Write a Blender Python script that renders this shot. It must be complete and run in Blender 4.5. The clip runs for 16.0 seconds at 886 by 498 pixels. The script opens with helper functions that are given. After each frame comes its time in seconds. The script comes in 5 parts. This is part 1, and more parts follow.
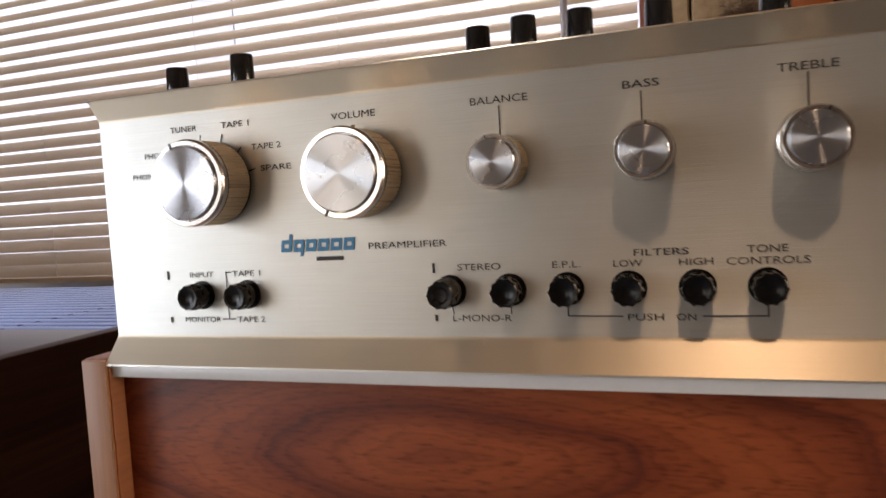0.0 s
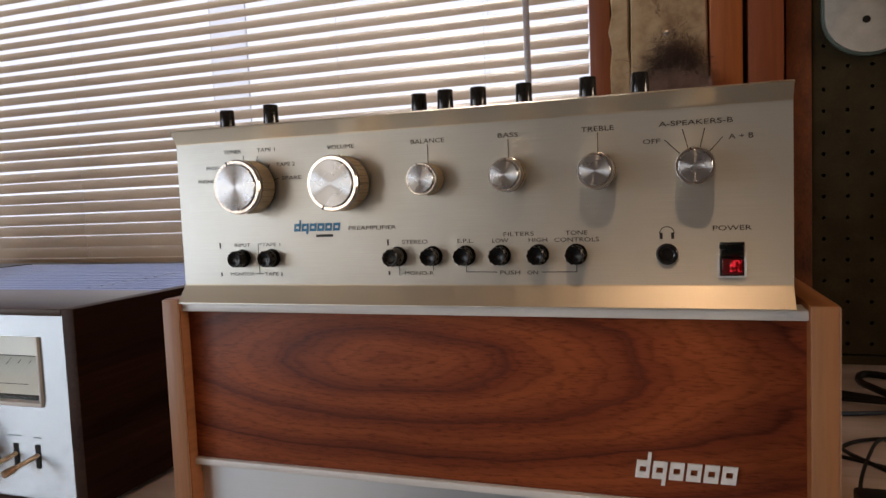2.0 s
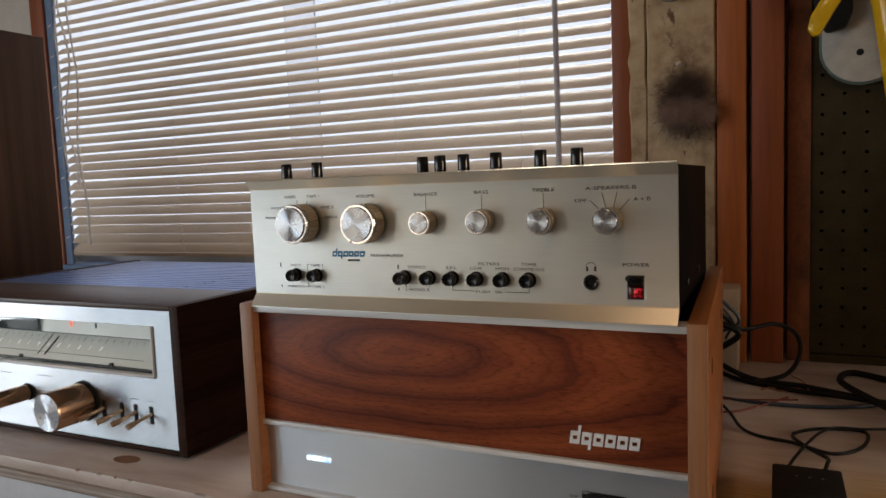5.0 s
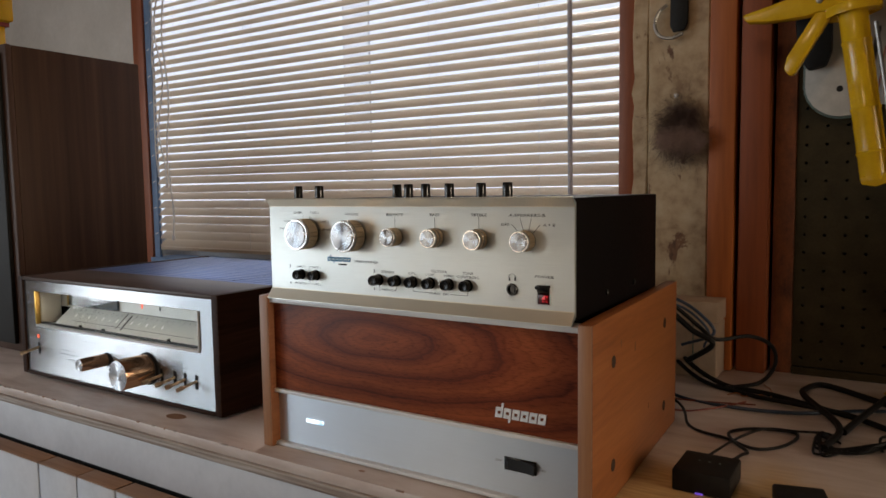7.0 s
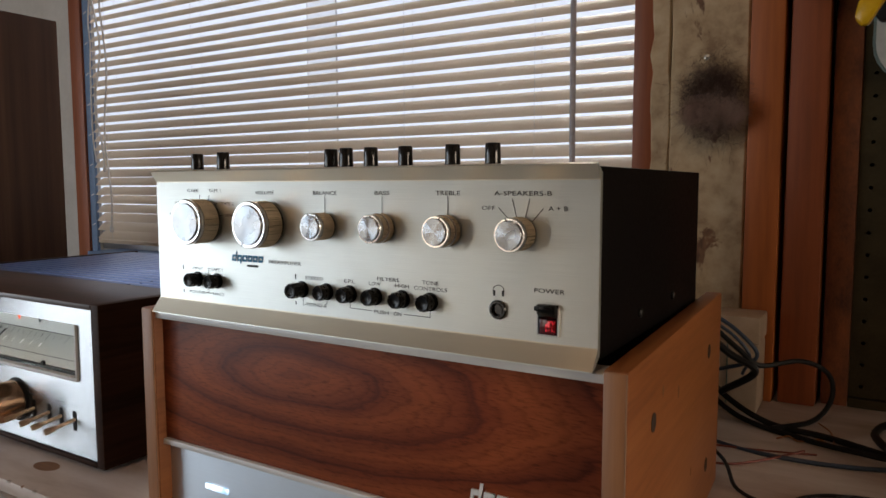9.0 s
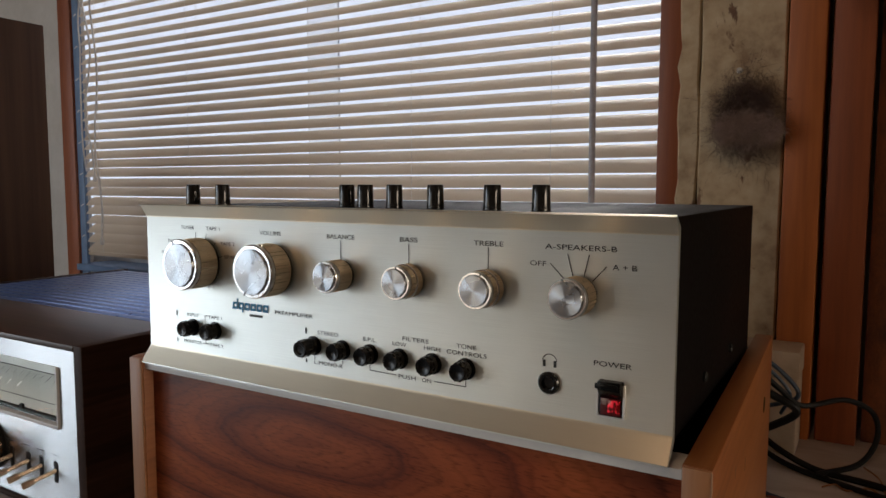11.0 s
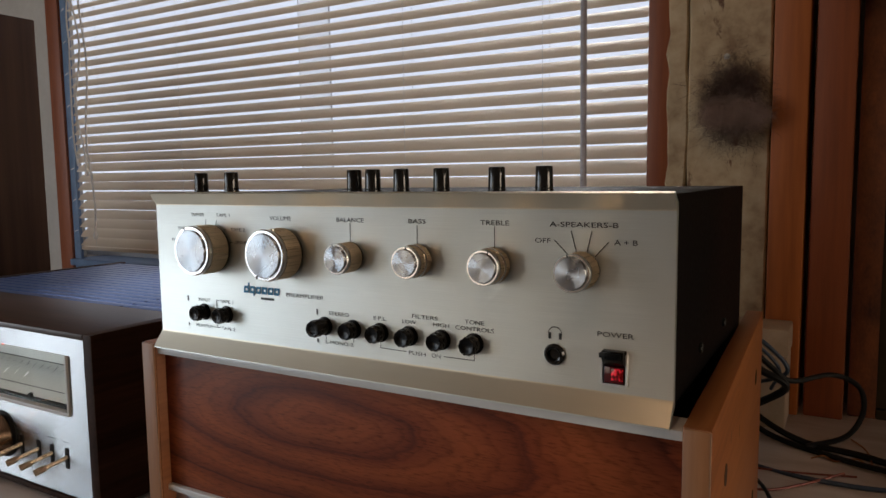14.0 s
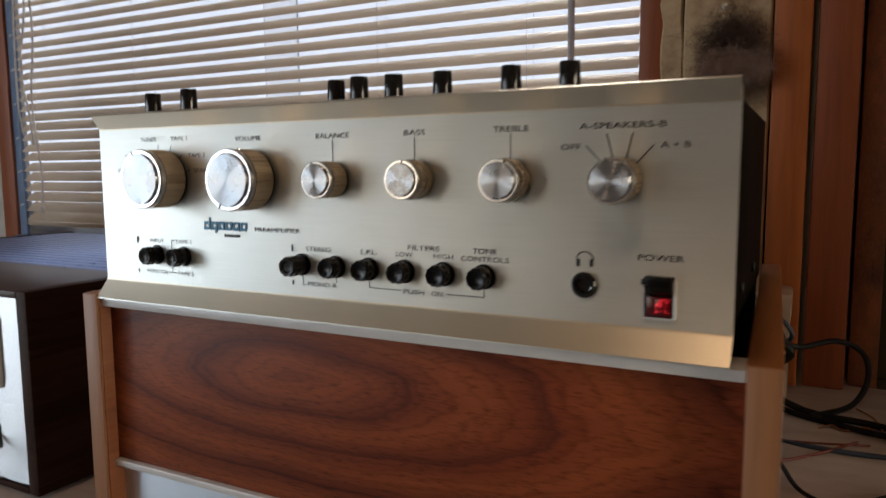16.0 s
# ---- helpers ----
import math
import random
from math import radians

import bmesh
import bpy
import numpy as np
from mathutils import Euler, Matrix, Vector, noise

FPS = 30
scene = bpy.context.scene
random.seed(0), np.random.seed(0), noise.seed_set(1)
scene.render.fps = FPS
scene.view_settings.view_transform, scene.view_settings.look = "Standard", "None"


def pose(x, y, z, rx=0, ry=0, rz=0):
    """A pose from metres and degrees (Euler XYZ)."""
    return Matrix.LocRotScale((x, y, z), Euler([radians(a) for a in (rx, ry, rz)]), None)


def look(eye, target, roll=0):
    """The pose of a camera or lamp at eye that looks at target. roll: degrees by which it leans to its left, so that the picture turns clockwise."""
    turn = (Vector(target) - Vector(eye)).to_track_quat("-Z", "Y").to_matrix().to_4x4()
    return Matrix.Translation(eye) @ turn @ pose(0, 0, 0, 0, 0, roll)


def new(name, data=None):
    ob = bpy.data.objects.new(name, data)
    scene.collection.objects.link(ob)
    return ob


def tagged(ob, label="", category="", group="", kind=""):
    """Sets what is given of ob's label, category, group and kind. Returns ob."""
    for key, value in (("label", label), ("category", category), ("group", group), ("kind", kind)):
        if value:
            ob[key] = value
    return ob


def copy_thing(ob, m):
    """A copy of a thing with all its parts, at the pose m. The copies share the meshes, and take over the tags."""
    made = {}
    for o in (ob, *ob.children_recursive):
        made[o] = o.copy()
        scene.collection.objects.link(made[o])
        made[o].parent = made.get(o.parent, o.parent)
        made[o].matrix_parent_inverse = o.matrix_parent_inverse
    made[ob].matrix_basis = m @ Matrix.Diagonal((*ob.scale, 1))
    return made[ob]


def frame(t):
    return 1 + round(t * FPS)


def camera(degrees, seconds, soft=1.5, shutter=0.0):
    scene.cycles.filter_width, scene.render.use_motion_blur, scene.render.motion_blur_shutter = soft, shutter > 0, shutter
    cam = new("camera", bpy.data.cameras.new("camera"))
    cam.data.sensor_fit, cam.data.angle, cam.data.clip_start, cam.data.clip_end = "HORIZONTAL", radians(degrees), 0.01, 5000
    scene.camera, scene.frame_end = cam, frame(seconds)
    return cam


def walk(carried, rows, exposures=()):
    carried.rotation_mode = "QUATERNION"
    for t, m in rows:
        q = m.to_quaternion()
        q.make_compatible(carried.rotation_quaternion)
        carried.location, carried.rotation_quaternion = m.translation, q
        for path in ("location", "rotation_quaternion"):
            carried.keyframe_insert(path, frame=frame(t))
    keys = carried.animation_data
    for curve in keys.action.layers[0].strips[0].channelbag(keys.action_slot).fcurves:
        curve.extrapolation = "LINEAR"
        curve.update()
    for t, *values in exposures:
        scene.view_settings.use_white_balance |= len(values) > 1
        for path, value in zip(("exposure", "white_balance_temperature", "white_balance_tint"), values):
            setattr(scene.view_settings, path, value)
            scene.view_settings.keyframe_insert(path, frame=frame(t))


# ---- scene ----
cam = camera(63.96, 16.0, shutter=0.35)
PATH = [
    (0, (0.0490, -0.2274, 0.2196), (-0.6023, 1.6589, 0.0869), -3.46),
    (0.5, (0.0647, -0.2571, 0.2090), (-0.5508, 1.6421, 0.0899), -3.03),
    (1, (0.0694, -0.2632, 0.2163), (-0.5228, 1.6424, 0.0818), -2.97),
    (1.5, (0.1086, -0.3280, 0.2264), (-0.5445, 1.5574, 0.0902), -2.42),
    (2, (0.1241, -0.3638, 0.2213), (-0.5246, 1.5224, 0.0745), -2.36),
    (2.5, (0.1191, -0.3631, 0.2295), (-0.4883, 1.5338, 0.0475), -2.24),
    (3, (0.1383, -0.3712, 0.2298), (-0.4925, 1.5189, 0.0571), -1.67),
    (3.5, (0.1973, -0.4832, 0.2458), (-0.5278, 1.3735, 0.0819), -1.93),
    (4, (0.2165, -0.5138, 0.2491), (-0.6293, 1.2941, 0.1229), -2.53),
    (4.5, (0.2102, -0.4712, 0.2549), (-0.6073, 1.3459, 0.0820), -2.41),
    (6.8, (0.3819, -0.5109, 0.2706), (-0.7019, 1.1616, 0.1026), -0.46),
    (7, (0.3875, -0.5381, 0.2747), (-0.6815, 1.1440, 0.1071), -0.84),
    (7.5, (0.4163, -0.5850, 0.2789), (-0.6102, 1.1222, 0.1006), -1.43),
    (8, (0.4026, -0.5415, 0.2662), (-0.5798, 1.1910, 0.0837), -0.80),
    (8.5, (0.3279, -0.4183, 0.2634), (-0.6940, 1.2906, 0.0762), -0.90),
    (9, (0.2895, -0.3421, 0.2558), (-0.7523, 1.3561, 0.0796), -0.11),
    (9.5, (0.2652, -0.3179, 0.2702), (-0.7682, 1.3855, 0.0953), 0.55),
    (12, (0.2372, -0.3000, 0.2796), (-0.7921, 1.4060, 0.1057), -0.24),
    (12.5, (0.2383, -0.3081, 0.2790), (-0.7966, 1.3949, 0.1086), -0.19),
    (13, (0.2408, -0.3147, 0.2794), (-0.7844, 1.3936, 0.1042), -0.09),
    (13.5, (0.2374, -0.3190, 0.2748), (-0.7750, 1.3955, 0.0869), -0.23),
    (14, (0.2383, -0.3197, 0.2745), (-0.7601, 1.4019, 0.0761), -0.74),
    (14.5, (0.2392, -0.3133, 0.2710), (-0.7422, 1.4172, 0.0658), -0.87),
    (15, (0.2414, -0.3045, 0.2697), (-0.7476, 1.4221, 0.0672), -0.83),
    (15.5, (0.2441, -0.2971, 0.2598), (-0.7627, 1.4186, 0.0535), -1.88),
    (16, (0.1940, -0.2781, 0.2350), (-0.7151, 1.4897, 0.0151), -0.38),
]
EXPOSURES = [(0.0, 0.42, 6700, 18), (1.0, 0.46, 6700, 18), (1.6, 0.28, 6640, 16.6), (2.0, 0.17, 6600, 15.6), (2.5, 0.21, 6550, 14.4), (3.0, 0.13, 6500, 13.2), (3.5, 0.28, 6340, 11), (3.8, 0.1, 6380, 11), (4.0, -0.08, 6450, 11), (4.5, -0.06, 6450, 11), (7.5, -0.03, 6450, 11), (9.0, -0.1, 6380, 11), (12.0, -0.26, 6380, 11), (15.4, -0.31, 6380, 11), (16.0, -0.14, 6380, 11)]
walk(cam, [(t, look(eye, target, roll)) for t, eye, target, roll in PATH], EXPOSURES)

# ---- world, sun and large lights ----
world = bpy.data.worlds.new("overcast_sky")
scene.world = world
world.use_nodes = True
wn = world.node_tree.nodes
sky = wn.new("ShaderNodeTexSky")
sky.sky_type, sky.sun_disc = "NISHITA", False
sky.sun_elevation, sky.sun_rotation = radians(38), radians(200)
world.node_tree.links.new(sky.outputs["Color"], wn["Background"].inputs["Color"])
wn["Background"].inputs["Strength"].default_value = 0.13

sun = new("sun", bpy.data.lights.new("sun", "SUN"))
sun.data.energy, sun.data.angle, sun.data.color = 1.4, radians(12), (1.0, 0.96, 0.9)
sun.matrix_world = look((-2, 6, 5), (0, 0, 0))

for name, y, width, watts, tint in (("west_daylight", -1.21, 0.46, 12.0, (0.90, 0.96, 1.0)), ("west_shade_daylight", -2.01, 1.06, 14.5, (0.74, 0.88, 1.0))):
    west_light = new(name, bpy.data.lights.new(name, "AREA"))
    west_light.data.shape, west_light.data.size, west_light.data.size_y = "RECTANGLE", width, 1.10
    west_light.data.energy, west_light.data.color = watts, tint
    west_light.matrix_world = look((-2.37, y, 0.37), (0.0, y, 0.37))

doorstep_light = new("doorstep_daylight", bpy.data.lights.new("doorstep_daylight", "AREA"))
doorstep_light.data.shape, doorstep_light.data.size, doorstep_light.data.size_y = "RECTANGLE", 1.36, 0.66
doorstep_light.data.energy, doorstep_light.data.color = 2.2, (0.92, 0.96, 1.0)
doorstep_light.matrix_world = look((-2.37, -1.76, -0.53), (0.0, -1.76, -0.53))

# added fill lamp in an unseen south opening, softens the bulb's shadows
south_fill = new("south_fill_lamp", bpy.data.lights.new("south_fill_lamp", "AREA"))
south_fill.data.shape, south_fill.data.size, south_fill.data.size_y = "RECTANGLE", 0.86, 1.65
south_fill.data.energy, south_fill.data.color = 6.0, (1.0, 0.92, 0.82)
south_fill.matrix_world = look((-1.85, -3.17, 0.25), (-1.85, 0.0, 0.25))

# unseen warm source on the right, its beam narrowed so the studs stay dark
east_light = new("east_warm_light", bpy.data.lights.new("east_warm_light", "AREA"))
east_light.data.shape, east_light.data.size, east_light.data.size_y = "RECTANGLE", 0.84, 0.84
east_light.data.energy, east_light.data.color = 1.8, (1.0, 0.80, 0.58)
east_light.matrix_world = look((1.87, -0.25, 0.30), (0.2, -0.08, 0.03))
east_light.data.spread = radians(48)

bulb_light = new("bulb_light", bpy.data.lights.new("bulb_light", "POINT"))
bulb_light.data.energy, bulb_light.data.color, bulb_light.data.shadow_soft_size = 3.5, (1.0, 0.69, 0.44), 0.045
bulb_light.location = (0.14, -0.58, 1.02)


# ---- materials ----
def fresh(name):
    m = bpy.data.materials.new(name)
    m.use_nodes = True
    return m, m.node_tree.nodes, m.node_tree.links


def ramp(nodes, links, fac, stops):
    r = nodes.new("ShaderNodeValToRGB")
    e = r.color_ramp.elements
    e[0].position, e[0].color = stops[0][0], (*stops[0][1], 1)
    e[1].position, e[1].color = stops[-1][0], (*stops[-1][1], 1)
    for p, c in stops[1:-1]:
        k = e.new(p)
        k.color = (*c, 1)
    links.new(fac, r.inputs["Fac"])
    return r.outputs["Color"]


def coords(nodes, links, scale=(1, 1, 1), kind="Object"):
    c = nodes.new("ShaderNodeTexCoord")
    mp = nodes.new("ShaderNodeMapping")
    mp.inputs["Scale"].default_value = scale
    links.new(c.outputs[kind], mp.inputs["Vector"])
    return mp.outputs["Vector"]


def noisy(nodes, links, vec, scale, detail=4.0, rough=0.55, distort=0.0):
    n = nodes.new("ShaderNodeTexNoise")
    n.inputs["Scale"].default_value, n.inputs["Detail"].default_value = scale, detail
    n.inputs["Roughness"].default_value, n.inputs["Distortion"].default_value = rough, distort
    links.new(vec, n.inputs["Vector"])
    return n.outputs["Fac"]


def bump(nodes, links, height, strength, dist, target):
    b = nodes.new("ShaderNodeBump")
    b.inputs["Strength"].default_value, b.inputs["Distance"].default_value = strength, dist
    links.new(height, b.inputs["Height"])
    links.new(b.outputs["Normal"], target.inputs["Normal"])


def surface(name, dark, light, rough=0.5, scale=(1, 1, 1), freq=30.0, metal=0.0, relief=0.15, depth=0.001, fine=0.25, spec=0.5, rough_var=0.12):
    """A matte or glossy surface: a coarse and a fine noise between two colours, with relief."""
    m, n, l = fresh(name)
    p = n["Principled BSDF"]
    v = coords(n, l, scale)
    a, b = noisy(n, l, v, freq, 5), noisy(n, l, v, freq * 9, 3)
    mixv = n.new("ShaderNodeMix")
    mixv.data_type = "FLOAT"
    mixv.inputs["Factor"].default_value = fine
    l.new(a, mixv.inputs["A"])
    l.new(b, mixv.inputs["B"])
    f = mixv.outputs["Result"]
    l.new(ramp(n, l, f, [(0.32, dark), (0.68, light)]), p.inputs["Base Color"])
    mr = n.new("ShaderNodeMapRange")
    mr.inputs["To Min"].default_value, mr.inputs["To Max"].default_value = max(0.02, rough - rough_var), min(1, rough + rough_var)
    l.new(a, mr.inputs["Value"])
    l.new(mr.outputs["Result"], p.inputs["Roughness"])
    p.inputs["Metallic"].default_value = metal
    p.inputs["Specular IOR Level"].default_value = spec
    bump(n, l, f, relief, depth, p)
    return m


def brushed(name, color, rough, aniso, stretch, radial="", var=0.06, lines=0.0, satin=0.0):
    """Brushed or spun metal: the grain runs along the surface's own tangent."""
    m, n, l = fresh(name)
    n.remove(n["Principled BSDF"])
    g = n.new("ShaderNodeBsdfAnisotropic")
    g.distribution = "GGX"
    g.inputs["Anisotropy"].default_value = aniso
    t = n.new("ShaderNodeTangent")
    if radial:
        t.direction_type, t.axis = "RADIAL", radial
    else:
        t.direction_type = "UV_MAP"
    l.new(t.outputs["Tangent"], g.inputs["Tangent"])
    v = coords(n, l, stretch)
    fine, broad = noisy(n, l, v, 60, 3), noisy(n, l, coords(n, l), 14, 4)
    lo = tuple(c * (1 - var) for c in color)
    mx = n.new("ShaderNodeMix")
    mx.data_type = "FLOAT"
    mx.inputs["Factor"].default_value = 0.5
    l.new(fine, mx.inputs["A"])
    l.new(broad, mx.inputs["B"])
    l.new(ramp(n, l, mx.outputs["Result"], [(0.3, lo), (0.7, color)]), g.inputs["Color"])
    mr = n.new("ShaderNodeMapRange")
    mr.inputs["To Min"].default_value, mr.inputs["To Max"].default_value = rough * 0.85, rough * 1.15
    l.new(fine, mr.inputs["Value"])
    l.new(mr.outputs["Result"], g.inputs["Roughness"])
    if lines:
        bump(n, l, fine, lines, 0.0004, g)
    out = g.outputs["BSDF"]
    if satin:
        d = n.new("ShaderNodeBsdfDiffuse")
        d.inputs["Color"].default_value = (*color, 1)
        mix = n.new("ShaderNodeMixShader")
        mix.inputs["Fac"].default_value = satin
        l.new(out, mix.inputs[1])
        l.new(d.outputs["BSDF"], mix.inputs[2])
        out = mix.outputs["Shader"]
    l.new(out, n["Material Output"].inputs["Surface"])
    return m


def plain(name, color, rough=0.4, metal=0.0, emit=None, power=0.0, coat=0.0):
    m, n, l = fresh(name)
    p = n["Principled BSDF"]
    f = noisy(n, l, coords(n, l), 180, 3)
    l.new(ramp(n, l, f, [(0.3, tuple(c * 0.85 for c in color)), (0.7, tuple(min(1, c * 1.1) for c in color))]), p.inputs["Base Color"])
    p.inputs["Roughness"].default_value, p.inputs["Metallic"].default_value = rough, metal
    p.inputs["Coat Weight"].default_value = coat
    if emit:
        p.inputs["Emission Color"].default_value = (*emit, 1)
        p.inputs["Emission Strength"].default_value = power
    return m


def wood(name, stops, along, freq=70.0, stretch=0.06, rough=0.4, coat=0.0, relief=0.12, distort=1.2, knots=False, spec=0.5):
    """Straight-grained wood; along names the axis of the grain."""
    m, n, l = fresh(name)
    p = n["Principled BSDF"]
    s = [1.0, 1.0, 1.0]
    s["xyz".index(along)] = stretch
    v = coords(n, l, s)
    broad, fine = noisy(n, l, v, freq * 0.35, 4, 0.6, distort), noisy(n, l, v, freq * 4, 3, 0.6)
    mx = n.new("ShaderNodeMix")
    mx.data_type = "FLOAT"
    mx.inputs["Factor"].default_value = 0.38
    l.new(broad, mx.inputs["A"])
    l.new(fine, mx.inputs["B"])
    col = ramp(n, l, mx.outputs["Result"], stops)
    if knots:
        vo = n.new("ShaderNodeTexVoronoi")
        vo.inputs["Scale"].default_value = 11
        l.new(coords(n, l, [0.55 if k == along else 1 for k in "xyz"]), vo.inputs["Vector"])
        kn = ramp(n, l, vo.outputs["Distance"], [(0.04, (0.28, 0.16, 0.09)), (0.13, (1, 1, 1))])
        mu = n.new("ShaderNodeMix")
        mu.data_type, mu.blend_type = "RGBA", "MULTIPLY"
        mu.inputs["Factor"].default_value = 0.8
        l.new(col, mu.inputs["A"])
        l.new(kn, mu.inputs["B"])
        col = mu.outputs["Result"]
    l.new(col, p.inputs["Base Color"])
    p.inputs["Roughness"].default_value, p.inputs["Coat Weight"].default_value = rough, coat
    p.inputs["Coat Roughness"].default_value = 0.25
    p.inputs["Specular IOR Level"].default_value = spec
    bump(n, l, mx.outputs["Result"], relief, 0.0006, p)
    return m


def cathedral_wood(name):
    """Walnut veneer with nested oval growth rings lying along x."""
    m, n, l = fresh(name)
    p = n["Principled BSDF"]
    c = n.new("ShaderNodeTexCoord")
    mp = n.new("ShaderNodeMapping")
    mp.inputs["Location"].default_value = (0.0090, 0.0, -0.131)
    mp.inputs["Scale"].default_value = (0.25, 0.0, 1.0)
    l.new(c.outputs["Object"], mp.inputs["Vector"])
    wob = n.new("ShaderNodeTexNoise")
    wob.inputs["Scale"].default_value, wob.inputs["Detail"].default_value = 42, 3
    l.new(mp.outputs["Vector"], wob.inputs["Vector"])
    add = n.new("ShaderNodeVectorMath")
    add.operation = "MULTIPLY_ADD"
    l.new(wob.outputs["Color"], add.inputs[0])
    add.inputs[1].default_value = (0.014, 0.0, 0.014)
    l.new(mp.outputs["Vector"], add.inputs[2])
    off = n.new("ShaderNodeVectorMath")
    off.operation = "SUBTRACT"
    off.inputs[1].default_value = (0.007, 0.0, 0.007)
    l.new(add.outputs["Vector"], off.inputs[0])
    ln = n.new("ShaderNodeVectorMath")
    ln.operation = "LENGTH"
    l.new(off.outputs["Vector"], ln.inputs[0])
    mul = n.new("ShaderNodeMath")
    mul.operation = "MULTIPLY"
    mul.inputs[1].default_value = 52.0
    streak = n.new("ShaderNodeMath")
    streak.operation = "MULTIPLY_ADD"
    streak.inputs[1].default_value = 0.0022
    l.new(noisy(n, l, coords(n, l, (0.09, 1, 1)), 330, 3, 0.6), streak.inputs[0])
    l.new(ln.outputs["Value"], streak.inputs[2])
    l.new(streak.outputs["Value"], mul.inputs[0])
    fr = n.new("ShaderNodeMath")
    fr.operation = "FRACT"
    l.new(mul.outputs["Value"], fr.inputs[0])
    ring = ramp(n, l, fr.outputs["Value"], [(0.0, (0.178, 0.039, 0.015)), (0.16, (0.213, 0.050, 0.018)), (0.42, (0.275, 0.069, 0.023)), (0.70, (0.204, 0.048, 0.018)), (0.88, (0.153, 0.034, 0.014)), (0.95, (0.100, 0.022, 0.011)), (1.0, (0.178, 0.039, 0.015))])
    m2 = n.new("ShaderNodeMath")
    m2.operation = "MULTIPLY"
    m2.inputs[1].default_value = 4.7
    l.new(mul.outputs["Value"], m2.inputs[0])
    f2 = n.new("ShaderNodeMath")
    f2.operation = "FRACT"
    l.new(m2.outputs["Value"], f2.inputs[0])
    sub = ramp(n, l, f2.outputs["Value"], [(0.0, (1.0, 1.0, 1.0)), (0.6, (1.0, 1.0, 1.0)), (0.88, (0.58, 0.53, 0.48)), (1.0, (1.0, 1.0, 1.0))])
    v2 = coords(n, l, (0.13, 1, 1))
    fine = noisy(n, l, v2, 1250, 3, 0.55)
    broad = noisy(n, l, coords(n, l, (0.3, 1, 1)), 18, 3)
    fcol = ramp(n, l, fine, [(0.30, (0.50, 0.45, 0.41)), (0.46, (1.0, 1.0, 1.0)), (0.7, (1.12, 1.12, 1.1))])
    bcol = ramp(n, l, broad, [(0.3, (0.60, 0.55, 0.50)), (0.7, (1.35, 1.38, 1.35))])
    out = ring
    for extra, fac in ((sub, 0.45), (fcol, 0.75), (bcol, 0.6)):
        mu = n.new("ShaderNodeMix")
        mu.data_type, mu.blend_type = "RGBA", "MULTIPLY"
        mu.inputs["Factor"].default_value = fac
        l.new(out, mu.inputs["A"])
        l.new(extra, mu.inputs["B"])
        out = mu.outputs["Result"]
    l.new(out, p.inputs["Base Color"])
    p.inputs["Roughness"].default_value = 0.5
    p.inputs["Specular IOR Level"].default_value = 0.18
    bump(n, l, fine, 0.1, 0.0004, p)
    return m


def chipped_paint(name):
    """Old cream paint, flaked off in places down to brown wood."""
    m, n, l = fresh(name)
    p = n["Principled BSDF"]
    v = coords(n, l, (1, 1, 0.45))
    big, small = noisy(n, l, v, 22, 6, 0.65, 0.6), noisy(n, l, v, 130, 4, 0.6)
    paint = ramp(n, l, noisy(n, l, coords(n, l), 34, 5, 0.6), [(0.3, (0.24, 0.145, 0.075)), (0.5, (0.43, 0.31, 0.18)), (0.72, (0.53, 0.41, 0.26))])
    bare = ramp(n, l, small, [(0.3, (0.09, 0.04, 0.02)), (0.7, (0.22, 0.11, 0.05))])
    mask = ramp(n, l, big, [(0.62, (0, 0, 0)), (0.655, (1, 1, 1))])
    mx = n.new("ShaderNodeMix")
    mx.data_type = "RGBA"
    l.new(mask, mx.inputs["Factor"])
    l.new(paint, mx.inputs["A"])
    l.new(bare, mx.inputs["B"])
    l.new(mx.outputs["Result"], p.inputs["Base Color"])
    p.inputs["Roughness"].default_value = 0.62
    bump(n, l, big, 0.5, 0.002, p)
    return m


def worn_wash(name, middle, reach):
    """Plywood under a thin pale wash, rubbed to bare yellow wood round one place and in streaks."""
    m, n, l = fresh(name)
    p = n["Principled BSDF"]
    streak, fine = noisy(n, l, coords(n, l, (0.25, 1, 1)), 26, 5, 0.6, 0.4), noisy(n, l, coords(n, l, (0.12, 1, 1)), 240, 3)
    wash = ramp(n, l, streak, [(0.30, (0.40, 0.30, 0.25)), (0.55, (0.57, 0.48, 0.43)), (0.75, (0.67, 0.60, 0.56))])
    bare = ramp(n, l, fine, [(0.30, (0.42, 0.26, 0.11)), (0.70, (0.60, 0.41, 0.19))])
    c = n.new("ShaderNodeTexCoord")
    away = n.new("ShaderNodeVectorMath")
    away.operation = "DISTANCE"
    away.inputs[1].default_value = middle
    l.new(c.outputs["Object"], away.inputs[0])
    add = n.new("ShaderNodeMath")
    add.operation = "MULTIPLY_ADD"
    add.inputs[1].default_value = 0.22
    l.new(noisy(n, l, coords(n, l), 9, 4), add.inputs[0])
    l.new(away.outputs["Value"], add.inputs[2])
    mask = ramp(n, l, add.outputs["Value"], [(reach + 0.05, (1, 1, 1)), (reach + 0.15, (0, 0, 0))])
    mx = n.new("ShaderNodeMix")
    mx.data_type = "RGBA"
    l.new(mask, mx.inputs["Factor"])
    l.new(wash, mx.inputs["A"])
    l.new(bare, mx.inputs["B"])
    l.new(mx.outputs["Result"], p.inputs["Base Color"])
    p.inputs["Roughness"].default_value = 0.42
    bump(n, l, fine, 0.15, 0.0008, p)
    return m


